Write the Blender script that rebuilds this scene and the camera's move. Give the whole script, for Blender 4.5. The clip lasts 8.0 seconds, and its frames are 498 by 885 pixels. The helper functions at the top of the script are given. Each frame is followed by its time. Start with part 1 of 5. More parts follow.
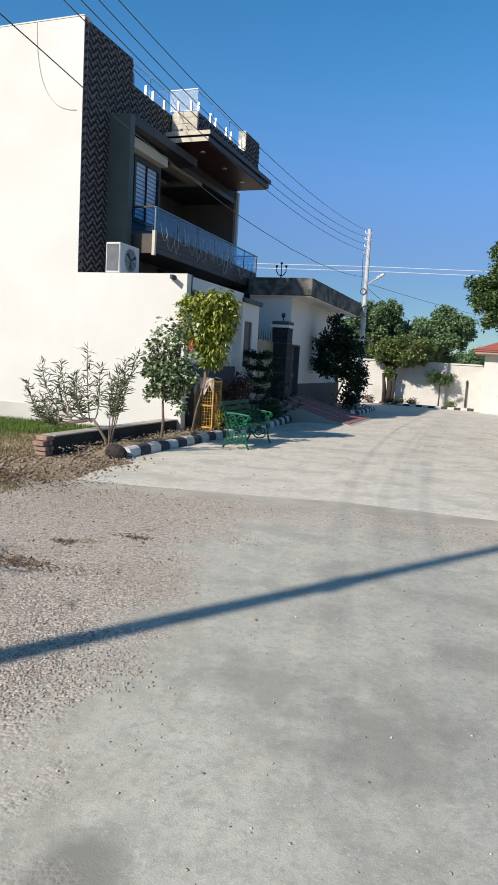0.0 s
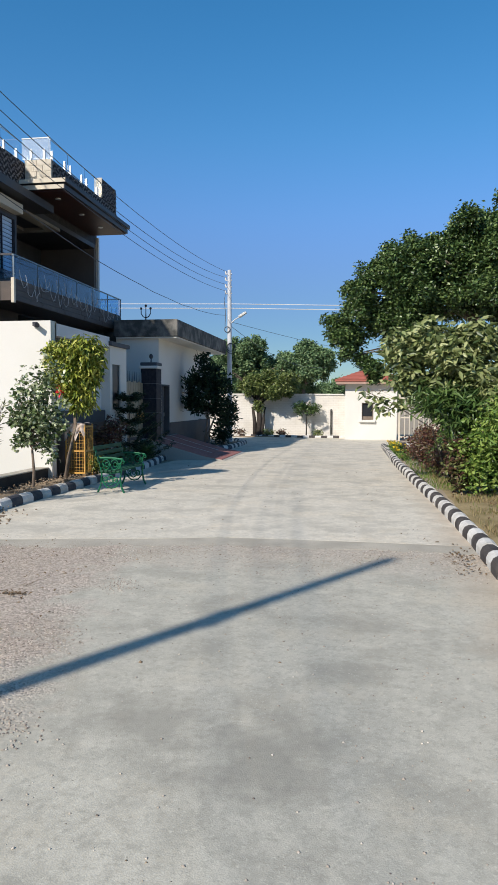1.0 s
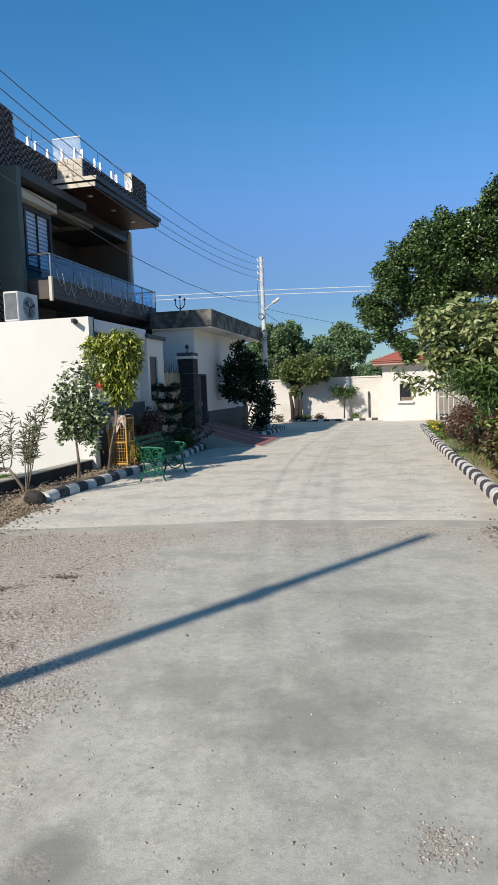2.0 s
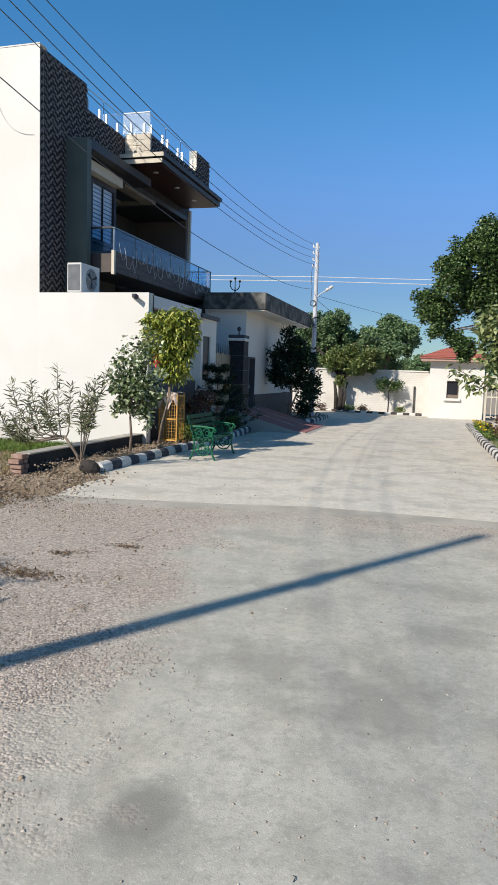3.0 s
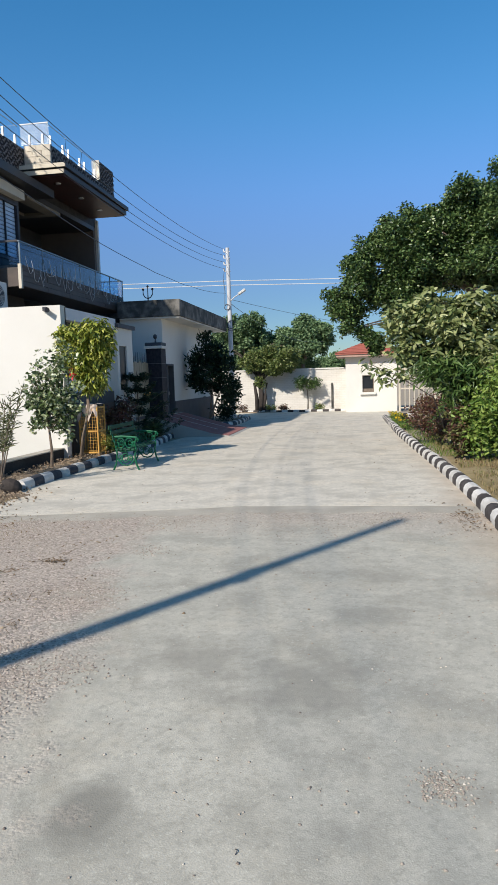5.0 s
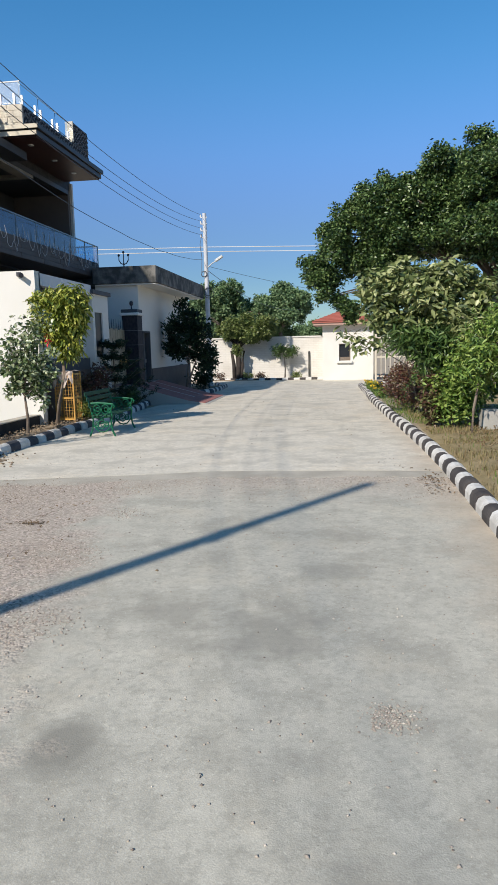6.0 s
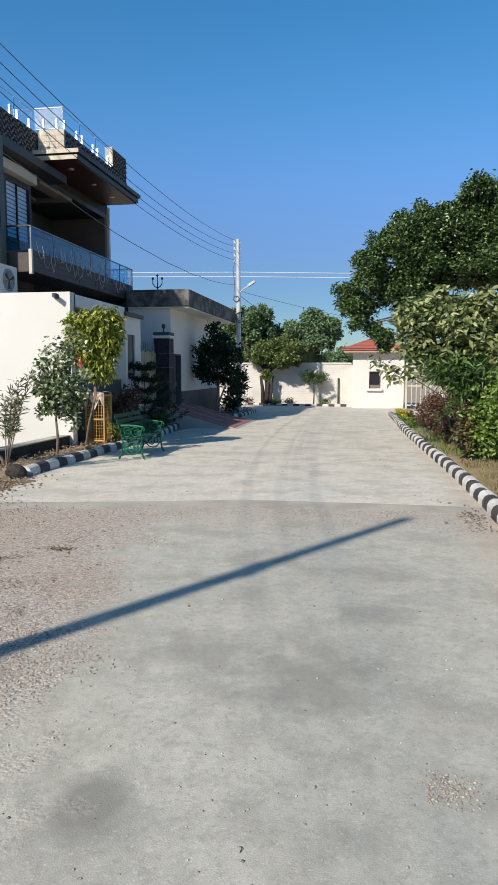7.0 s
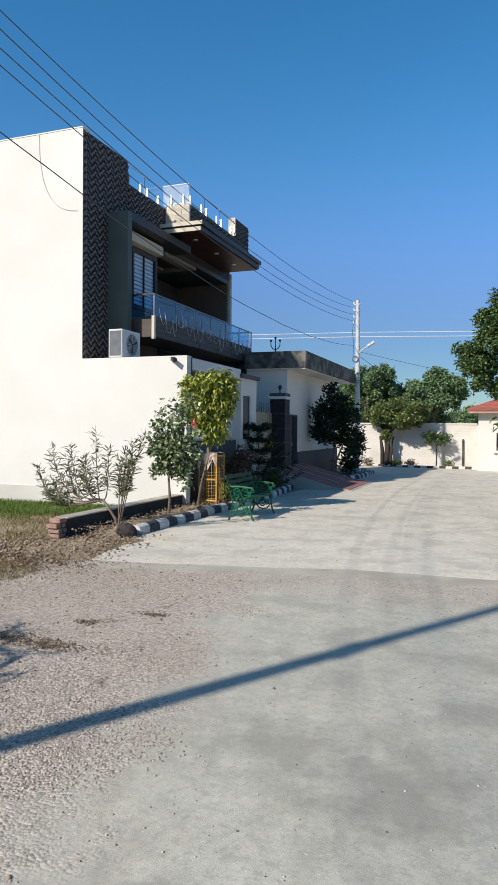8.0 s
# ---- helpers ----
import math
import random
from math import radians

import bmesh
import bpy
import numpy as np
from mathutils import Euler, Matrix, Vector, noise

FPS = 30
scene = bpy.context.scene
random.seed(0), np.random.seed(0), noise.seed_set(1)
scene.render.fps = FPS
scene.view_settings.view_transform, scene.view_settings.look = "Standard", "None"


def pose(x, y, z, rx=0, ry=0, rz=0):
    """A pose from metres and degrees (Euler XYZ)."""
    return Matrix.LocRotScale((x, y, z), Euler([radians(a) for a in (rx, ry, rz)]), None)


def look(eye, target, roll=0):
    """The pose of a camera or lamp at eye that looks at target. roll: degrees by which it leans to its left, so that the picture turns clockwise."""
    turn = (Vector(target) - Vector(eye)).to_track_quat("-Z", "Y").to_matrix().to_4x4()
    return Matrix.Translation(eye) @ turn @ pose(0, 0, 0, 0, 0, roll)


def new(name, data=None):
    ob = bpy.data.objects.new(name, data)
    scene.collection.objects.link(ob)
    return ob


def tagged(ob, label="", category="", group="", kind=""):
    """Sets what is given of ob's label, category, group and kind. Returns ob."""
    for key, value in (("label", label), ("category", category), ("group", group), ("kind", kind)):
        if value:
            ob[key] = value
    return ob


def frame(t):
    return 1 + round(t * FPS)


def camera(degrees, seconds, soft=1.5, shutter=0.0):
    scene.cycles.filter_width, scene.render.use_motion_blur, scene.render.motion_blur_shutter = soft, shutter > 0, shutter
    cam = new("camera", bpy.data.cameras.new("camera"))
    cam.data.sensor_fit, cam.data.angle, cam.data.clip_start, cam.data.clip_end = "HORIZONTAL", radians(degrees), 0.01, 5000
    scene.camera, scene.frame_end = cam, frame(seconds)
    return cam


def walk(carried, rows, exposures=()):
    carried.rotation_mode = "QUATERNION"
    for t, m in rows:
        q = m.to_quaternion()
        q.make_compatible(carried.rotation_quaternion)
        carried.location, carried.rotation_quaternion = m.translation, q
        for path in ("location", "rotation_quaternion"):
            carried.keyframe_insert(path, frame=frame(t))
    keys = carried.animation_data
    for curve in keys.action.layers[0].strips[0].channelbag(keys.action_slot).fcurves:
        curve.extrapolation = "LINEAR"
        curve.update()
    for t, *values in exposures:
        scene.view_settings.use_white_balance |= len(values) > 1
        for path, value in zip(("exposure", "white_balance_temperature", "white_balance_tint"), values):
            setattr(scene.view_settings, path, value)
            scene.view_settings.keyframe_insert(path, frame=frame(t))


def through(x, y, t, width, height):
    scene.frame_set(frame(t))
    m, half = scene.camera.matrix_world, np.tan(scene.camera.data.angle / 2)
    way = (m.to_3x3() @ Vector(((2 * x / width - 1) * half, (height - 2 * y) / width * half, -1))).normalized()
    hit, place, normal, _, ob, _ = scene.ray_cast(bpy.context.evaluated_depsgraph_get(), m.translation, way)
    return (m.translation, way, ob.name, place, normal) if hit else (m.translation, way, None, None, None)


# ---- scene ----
cam = camera(40.6, 8.0, soft=1.0)
PATH = [
    (0, (0.079, 0.684, 1.591), (-0.601, 2.55, 1.354), 3.4),
    (0.5, (0.115, 0.596, 1.624), (-0.371, 2.52, 1.379), 2.1),
    (1, (0.182, 0.455, 1.67), (-0.15, 2.424, 1.55), 0.3),
    (1.5, (0.24, 0.316, 1.654), (-0.142, 2.272, 1.488), 0.5),
    (2, (0.266, 0.26, 1.656), (-0.182, 2.203, 1.499), -2.2),
    (2.2, (0.232, 0.249, 1.666), (-0.263, 2.181, 1.519), -1.3),
    (3.5, (-0.075, 0.047, 1.664), (-0.608, 1.962, 1.439), 2.5),
    (4, (-0.055, 0.107, 1.647), (-0.56, 2.036, 1.496), 0.7),
    (4.5, (-0.013, 0.065, 1.652), (-0.345, 2.025, 1.433), 0.2),
    (5, (0.071, -0.013, 1.653), (-0.259, 1.95, 1.465), -1.7),
    (6.3, (0.16, -0.193, 1.633), (-0.1, 1.768, 1.336), -1.3),
    (6.5, (0.137, -0.15, 1.655), (-0.188, 1.805, 1.384), -1.5),
    (7, (0.018, 0.003, 1.667), (-0.322, 1.963, 1.456), 0.1),
    (7.5, (0.06, 0.07, 1.707), (-0.373, 2.015, 1.545), -0.2),
    (8, (0.174, 0.269, 1.73), (-0.518, 2.145, 1.69), 0.5),
]
walk(cam, [(t, look(eye, target, roll)) for t, eye, target, roll in PATH])

# ---- light ----
SUN_EL, SUN_DIR = radians(35.5), (-0.46, -0.888)
world = bpy.data.worlds.new("sky")
scene.world = world
world.use_nodes = True
wn = world.node_tree
sky = wn.nodes.new("ShaderNodeTexSky")
sky.sky_type, sky.sun_disc = "NISHITA", False
sky.sun_elevation, sky.sun_rotation = SUN_EL, math.atan2(SUN_DIR[0], SUN_DIR[1])
sky.air_density, sky.dust_density, sky.ozone_density = 1.0, 0.1, 4.0
tone = wn.nodes.new("ShaderNodeHueSaturation")
tone.inputs["Hue"].default_value, tone.inputs["Saturation"].default_value = 0.5035, 1.25
wn.links.new(sky.outputs[0], tone.inputs["Color"])
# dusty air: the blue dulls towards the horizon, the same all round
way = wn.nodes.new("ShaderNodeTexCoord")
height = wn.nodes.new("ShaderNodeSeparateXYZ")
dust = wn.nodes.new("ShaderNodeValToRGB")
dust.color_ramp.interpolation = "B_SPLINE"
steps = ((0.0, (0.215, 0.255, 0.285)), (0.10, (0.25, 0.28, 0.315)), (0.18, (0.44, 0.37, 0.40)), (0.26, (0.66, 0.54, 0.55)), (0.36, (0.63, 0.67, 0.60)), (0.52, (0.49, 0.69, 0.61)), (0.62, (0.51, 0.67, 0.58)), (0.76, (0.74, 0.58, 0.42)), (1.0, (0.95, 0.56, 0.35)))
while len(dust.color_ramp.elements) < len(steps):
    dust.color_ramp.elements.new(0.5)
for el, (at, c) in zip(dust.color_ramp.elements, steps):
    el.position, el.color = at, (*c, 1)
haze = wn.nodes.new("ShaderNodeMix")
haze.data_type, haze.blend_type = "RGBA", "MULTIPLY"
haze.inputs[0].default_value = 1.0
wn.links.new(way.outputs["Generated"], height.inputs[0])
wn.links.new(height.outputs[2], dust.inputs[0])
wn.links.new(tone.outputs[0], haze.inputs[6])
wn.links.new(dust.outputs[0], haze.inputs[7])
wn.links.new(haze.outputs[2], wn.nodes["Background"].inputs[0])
wn.nodes["Background"].inputs[1].default_value = 0.26
sun = new("sun", bpy.data.lights.new("sun", "SUN"))
sun.data.energy, sun.data.angle, sun.data.color = 5.2, radians(0.8), (1.0, 0.90, 0.785)
sun.matrix_world = look((SUN_DIR[0] * 50, SUN_DIR[1] * 50, 50 * math.tan(SUN_EL)), (0, 0, 0))
scene.view_settings.exposure = 0.0


# ---- materials ----
def mat(name, a, b, rough=0.8, scale=3.0, fine=40.0, bump=0.15, metal=0.0, fine_mix=0.35, spec=0.5, c=None, coarse_edge=(0.35, 0.65)):
    """Two colours mixed by a coarse noise, a third or a darker grain by a fine one, with relief."""
    m = bpy.data.materials.new(name)
    m.use_nodes = True
    nt = m.node_tree
    bsdf = nt.nodes["Principled BSDF"]
    co = nt.nodes.new("ShaderNodeTexCoord")
    info = nt.nodes.new("ShaderNodeObjectInfo")
    add = nt.nodes.new("ShaderNodeVectorMath")
    add.operation = "MULTIPLY_ADD"
    add.inputs[1].default_value = (1, 1, 1)
    mul = nt.nodes.new("ShaderNodeMath")
    mul.operation, mul.inputs[1].default_value = "MULTIPLY", 37.0
    nt.links.new(info.outputs["Random"], mul.inputs[0])
    nt.links.new(co.outputs["Object"], add.inputs[0])
    nt.links.new(mul.outputs[0], add.inputs[2])
    n1, n2 = (nt.nodes.new("ShaderNodeTexNoise") for _ in range(2))
    for n, s in ((n1, scale), (n2, fine)):
        n.inputs["Scale"].default_value, n.inputs["Detail"].default_value = s, 5
        nt.links.new(add.outputs[0], n.inputs["Vector"])
    ramp = nt.nodes.new("ShaderNodeMapRange")
    ramp.inputs[1].default_value, ramp.inputs[2].default_value = coarse_edge
    nt.links.new(n1.outputs[0], ramp.inputs[0])
    mix = nt.nodes.new("ShaderNodeMix")
    mix.data_type = "RGBA"
    mix.inputs[6].default_value, mix.inputs[7].default_value = (*a, 1), (*b, 1)
    nt.links.new(ramp.outputs[0], mix.inputs[0])
    r2 = nt.nodes.new("ShaderNodeMapRange")
    r2.inputs[1].default_value, r2.inputs[2].default_value, r2.inputs[4].default_value = 0.4, 0.75, fine_mix
    nt.links.new(n2.outputs[0], r2.inputs[0])
    mix2 = nt.nodes.new("ShaderNodeMix")
    mix2.data_type = "RGBA"
    mix2.inputs[7].default_value = (*(c or [v * 0.6 for v in a]), 1)
    nt.links.new(r2.outputs[0], mix2.inputs[0])
    nt.links.new(mix.outputs[2], mix2.inputs[6])
    nt.links.new(mix2.outputs[2], bsdf.inputs["Base Color"])
    bsdf.inputs["Roughness"].default_value, bsdf.inputs["Metallic"].default_value = rough, metal
    bsdf.inputs["Specular IOR Level"].default_value = spec
    if bump:
        bp = nt.nodes.new("ShaderNodeBump")
        bp.inputs["Strength"].default_value, bp.inputs["Distance"].default_value = bump, 0.02
        nt.links.new(n2.outputs[0], bp.inputs["Height"])
        nt.links.new(bp.outputs[0], bsdf.inputs["Normal"])
    return m


WHITE = mat("white_plaster", (0.71, 0.70, 0.655), (0.665, 0.65, 0.60), 0.85, 0.8, 60, 0.06, fine_mix=0.08)
GREYW = mat("grey_white_paint", (0.71, 0.72, 0.725), (0.64, 0.65, 0.665), 0.8, 1.2, 60, 0.06, fine_mix=0.1)
BAND = mat("slate_paint", (0.075, 0.08, 0.09), (0.055, 0.06, 0.068), 0.7, 2, 60, 0.06, fine_mix=0.15)
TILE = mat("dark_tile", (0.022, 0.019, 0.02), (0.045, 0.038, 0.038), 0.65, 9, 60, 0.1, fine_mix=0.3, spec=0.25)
TILE_LIT = mat("tile_facet_lit", (0.25, 0.22, 0.205), (0.15, 0.13, 0.125), 0.6, 9, 60, 0.1, fine_mix=0.3, spec=0.3)
FIN = mat("grey_green_paint", (0.085, 0.11, 0.098), (0.07, 0.092, 0.082), 0.6, 1.5, 60, 0.05, fine_mix=0.1)
STONE = mat("beige_stone", (0.60, 0.55, 0.46), (0.46, 0.42, 0.34), 0.8, 5, 40, 0.3)
BROWN = mat("brown_stone", (0.085, 0.065, 0.055), (0.055, 0.045, 0.04), 0.6, 3, 50, 0.2)
MAROON = mat("maroon_wood_panel", (0.045, 0.013, 0.009), (0.03, 0.009, 0.006), 0.45, 2, 30, 0.05, spec=0.3)
FASCIA = mat("weathered_cement", (0.055, 0.058, 0.056), (0.21, 0.205, 0.19), 0.9, 3.5, 30, 0.25, coarse_edge=(0.42, 0.66))
CONC = mat("concrete", (0.42, 0.41, 0.38), (0.35, 0.345, 0.32), 0.9, 0.7, 50, 0.2, fine_mix=0.25)
DIRT = mat("dirt", (0.34, 0.285, 0.215), (0.40, 0.335, 0.245), 0.95, 1.5, 30, 0.6)
PINK = mat("red_paving", (0.38, 0.16, 0.14), (0.30, 0.13, 0.12), 0.8, 2, 40, 0.2)
REDROOF = mat("red_roof", (0.42, 0.13, 0.095), (0.33, 0.10, 0.075), 0.7, 3, 40, 0.2)
STEEL = mat("galvanised_steel", (0.55, 0.56, 0.57), (0.45, 0.46, 0.48), 0.4, 6, 60, 0.03, metal=0.8)
POLE = mat("aluminium_paint", (0.62, 0.64, 0.66), (0.5, 0.52, 0.55), 0.5, 3, 40, 0.05)
BLACK = mat("black_paint", (0.03, 0.03, 0.04), (0.05, 0.05, 0.06), 0.6, 4, 50, 0.1)
DARKWIN = mat("dark_window", (0.015, 0.018, 0.022), (0.022, 0.025, 0.03), 0.35, 2, 30, 0.0, spec=0.25)
GREEN = mat("green_enamel", (0.012, 0.155, 0.075), (0.01, 0.11, 0.05), 0.5, 8, 60, 0.1, spec=0.3)
BARK = mat("bark", (0.16, 0.12, 0.09), (0.24, 0.20, 0.16), 0.95, 6, 50, 0.6)
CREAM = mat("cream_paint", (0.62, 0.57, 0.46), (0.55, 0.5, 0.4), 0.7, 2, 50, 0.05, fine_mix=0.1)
CREAM_SHADED = mat("cream_paint_shaded", (0.26, 0.235, 0.19), (0.21, 0.19, 0.155), 0.8, 2, 50, 0.05, fine_mix=0.1)
SPLASH = mat("splashed_plaster", (0.63, 0.61, 0.56), (0.53, 0.51, 0.46), 0.9, 1.2, 40, 0.1, fine_mix=0.15)
WARMGREY = mat("warm_grey_paint", (0.15, 0.125, 0.11), (0.12, 0.10, 0.09), 0.8, 1.2, 50, 0.05, fine_mix=0.1)
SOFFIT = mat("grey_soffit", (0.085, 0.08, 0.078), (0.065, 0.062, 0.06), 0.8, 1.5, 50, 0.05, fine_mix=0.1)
YELLOW = mat("yellow_paint", (0.62, 0.36, 0.08), (0.46, 0.24, 0.05), 0.6, 6, 60, 0.1)
CLOTH = mat("pale_cloth", (0.62, 0.55, 0.5), (0.5, 0.42, 0.38), 0.95, 8, 80, 0.2)
BRICK = mat("old_brick", (0.29, 0.16, 0.115), (0.40, 0.29, 0.23), 0.95, 8, 50, 0.5)
SOIL = mat("garden_soil", (0.21, 0.155, 0.10), (0.32, 0.25, 0.17), 0.98, 3, 25, 0.8)
KERBW = mat("kerb_white", (0.70, 0.69, 0.66), (0.52, 0.50, 0.46), 0.9, 5, 40, 0.3)
KERBB = mat("kerb_black", (0.035, 0.04, 0.055), (0.07, 0.07, 0.08), 0.8, 5, 40, 0.3)
KERBR = mat("kerb_faded_black", (0.035, 0.03, 0.03), (0.085, 0.075, 0.07), 0.9, 5, 40, 0.3)
WOODG = mat("green_slat", (0.02, 0.075, 0.045), (0.03, 0.10, 0.06), 0.7, 8, 60, 0.1, spec=0.2)
GATE = mat("gate_sheet", (0.33, 0.29, 0.20), (0.27, 0.23, 0.16), 0.5, 3, 50, 0.05)
PSTONE = mat("dark_granite", (0.016, 0.017, 0.026), (0.035, 0.034, 0.04), 0.6, 12, 60, 0.05, spec=0.2)
ACW = mat("ac_white", (0.66, 0.66, 0.63), (0.6, 0.6, 0.57), 0.45, 3, 60, 0.02, fine_mix=0.05)
ACD = mat("ac_grille", (0.10, 0.11, 0.12), (0.14, 0.15, 0.16), 0.5, 6, 60, 0.05)
WIRE = mat("wire", (0.05, 0.055, 0.06), (0.07, 0.07, 0.075), 0.5, 3, 30, 0.0)
STRING = mat("pale_string", (0.55, 0.55, 0.56), (0.42, 0.42, 0.44), 0.6, 9, 30, 0.0)
PETAL_R = mat("red_petal", (0.65, 0.03, 0.03), (0.5, 0.02, 0.02), 0.6, 9, 30, 0.0)
PETAL_Y = mat("yellow_petal", (0.8, 0.6, 0.03), (0.7, 0.45, 0.02), 0.6, 9, 30, 0.0)
BLUEGREY = mat("bar_sky_tint", (0.55, 0.68, 0.82), (0.48, 0.6, 0.76), 0.4, 3, 30, 0.0)


def leaf_mat(name, cols, rough=0.42, gloss=0.5, through=0.14):
    """Leaf colour that changes from leaf to leaf, with some light passing through."""
    m = bpy.data.materials.new(name)
    m.use_nodes = True
    nt = m.node_tree
    bsdf = nt.nodes["Principled BSDF"]
    geo, ramp = nt.nodes.new("ShaderNodeNewGeometry"), nt.nodes.new("ShaderNodeValToRGB")
    el = ramp.color_ramp.elements
    while len(el) < len(cols):
        el.new(0.5)
    for k, c in enumerate(cols):
        el[k].position, el[k].color = k / (len(cols) - 1), (*c, 1)
    nt.links.new(geo.outputs["Random Per Island"], ramp.inputs[0])
    nt.links.new(ramp.outputs[0], bsdf.inputs["Base Color"])
    bsdf.inputs["Roughness"].default_value, bsdf.inputs["Specular IOR Level"].default_value = rough, gloss
    tr, add = nt.nodes.new("ShaderNodeBsdfTranslucent"), nt.nodes.new("ShaderNodeMixShader")
    add.inputs[0].default_value = through
    nt.links.new(ramp.outputs[0], tr.inputs[0])
    nt.links.new(bsdf.outputs[0], add.inputs[1])
    nt.links.new(tr.outputs[0], add.inputs[2])
    nt.links.new(add.outputs[0], nt.nodes["Material Output"].inputs[0])
    return m


PEBBLE = leaf_mat("pebble", [(0.17, 0.14, 0.12), (0.42, 0.36, 0.305), (0.38, 0.325, 0.27), (0.64, 0.585, 0.51)], 0.9, 0.3, 0.0)
CLOD = leaf_mat("earth_clod", [(0.12, 0.088, 0.06), (0.29, 0.22, 0.15), (0.45, 0.365, 0.265)], 0.97, 0.2, 0.0)
LEAF_D = leaf_mat("leaf_dark", [(0.011, 0.03, 0.011), (0.058, 0.115, 0.032), (0.19, 0.265, 0.085)], 0.38, 0.55)
LEAF_M = leaf_mat("leaf_mid", [(0.025, 0.06, 0.016), (0.065, 0.125, 0.028), (0.13, 0.195, 0.055)])
LEAF_P = leaf_mat("leaf_pale", [(0.035, 0.065, 0.02), (0.19, 0.235, 0.08), (0.43, 0.46, 0.22)])
LEAF_Y = leaf_mat("leaf_yellow", [(0.06, 0.11, 0.015), (0.27, 0.31, 0.04), (0.54, 0.54, 0.14)])
LEAF_B = leaf_mat("leaf_bright", [(0.045, 0.10, 0.018), (0.145, 0.24, 0.042), (0.31, 0.40, 0.10)])
LEAF_O = leaf_mat("leaf_oleander", [(0.045, 0.06, 0.025), (0.12, 0.14, 0.06), (0.27, 0.27, 0.15)], 0.6, 0.3)
LEAF_N = leaf_mat("needle_dark", [(0.008, 0.022, 0.012), (0.015, 0.04, 0.02), (0.03, 0.06, 0.025)], 0.6, 0.3)
LEAF_R = leaf_mat("leaf_wine", [(0.05, 0.022, 0.018), (0.15, 0.06, 0.045), (0.13, 0.12, 0.045)])
LEAF_W = leaf_mat("leaf_wine_olive", [(0.05, 0.025, 0.02), (0.14, 0.07, 0.045), (0.10, 0.13, 0.04), (0.19, 0.2, 0.07)])
# far greens are paled: distance haze is mixed into the leaf colour
LEAF_F = leaf_mat("leaf_far_haze", [(0.06, 0.115, 0.055), (0.14, 0.23, 0.10), (0.26, 0.35, 0.18)], 0.7, 0.2)
GRASS = leaf_mat("grass_green", [(0.06, 0.12, 0.015), (0.11, 0.19, 0.03), (0.18, 0.22, 0.06)], 0.6, 0.2)
STRAW = leaf_mat("grass_dry", [(0.20, 0.15, 0.08), (0.34, 0.27, 0.15), (0.16, 0.16, 0.05)], 0.8, 0.2)
DRYLEAF = leaf_mat("dry_leaf", [(0.14, 0.09, 0.05), (0.24, 0.165, 0.09), (0.09, 0.065, 0.045)], 0.8, 0.2)

GLASS = bpy.data.materials.new("rail_glass")
GLASS.use_nodes = True
gb = GLASS.node_tree.nodes["Principled BSDF"]
gb.inputs["Base Color"].default_value = (0.36, 0.62, 0.82, 1)
gb.inputs["Roughness"].default_value, gb.inputs["IOR"].default_value, gb.inputs["Transmission Weight"].default_value = 0.02, 1.45, 1.0


CLEAR = GLASS.copy()
CLEAR.name = "clear_glass"
CLEAR.node_tree.nodes["Principled BSDF"].inputs["Base Color"].default_value = (0.86, 0.93, 0.95, 1)
EAVES = mat("dull_pink_paint", (0.50, 0.34, 0.28), (0.42, 0.28, 0.23), 0.8, 2, 50, 0.05)


def coursed(m, width, height):
    """Brick courses that show faintly through the limewash."""
    nt = m.node_tree
    co, turn, br = nt.nodes.new("ShaderNodeTexCoord"), nt.nodes.new("ShaderNodeMapping"), nt.nodes.new("ShaderNodeTexBrick")
    turn.inputs["Rotation"].default_value = (radians(90), 0, 0)
    br.inputs["Scale"].default_value, br.inputs["Brick Width"].default_value, br.inputs["Row Height"].default_value = 1.0, width, height
    br.inputs["Mortar Size"].default_value, br.inputs["Mortar Smooth"].default_value = 0.012, 0.3
    br.inputs["Color1"].default_value, br.inputs["Color2"].default_value, br.inputs["Mortar"].default_value = (1, 1, 1, 1), (0.88, 0.87, 0.85, 1), (0.66, 0.64, 0.61, 1)
    bsdf = nt.nodes["Principled BSDF"]
    tint = nt.nodes.new("ShaderNodeMix")
    tint.data_type, tint.blend_type = "RGBA", "MULTIPLY"
    tint.inputs[0].default_value = 0.32
    nt.links.new(co.outputs["Object"], turn.inputs[0])
    nt.links.new(turn.outputs[0], br.inputs[0])
    nt.links.new(bsdf.inputs["Base Color"].links[0].from_socket, tint.inputs[6])
    nt.links.new(br.outputs[0], tint.inputs[7])
    nt.links.new(tint.outputs[2], bsdf.inputs["Base Color"])
    return m


LIMEWALL = coursed(mat("limewashed_brick", (0.74, 0.725, 0.68), (0.64, 0.62, 0.57), 0.9, 1.5, 50, 0.1, fine_mix=0.15), 0.24, 0.085)
CONC_D = mat("dirty_concrete", (0.36, 0.335, 0.28), (0.47, 0.435, 0.365), 0.95, 2.2, 60, 0.3)
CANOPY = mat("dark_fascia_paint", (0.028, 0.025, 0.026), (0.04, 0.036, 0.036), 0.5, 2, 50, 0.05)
RAIL = mat("dull_rail", (0.20, 0.25, 0.28), (0.15, 0.19, 0.22), 0.35, 4, 50, 0.02, metal=0.5)
VERGE = mat("verge_earth", (0.24, 0.185, 0.09), (0.34, 0.27, 0.15), 0.98, 2.5, 30, 0.8, c=(0.10, 0.11, 0.035))
LEAF_T = leaf_mat("leaf_olive", [(0.035, 0.07, 0.02), (0.13, 0.18, 0.045), (0.30, 0.34, 0.12)])
FROST = GLASS.copy()
FROST.name = "frosted_glass"
fb = FROST.node_tree.nodes["Principled BSDF"]
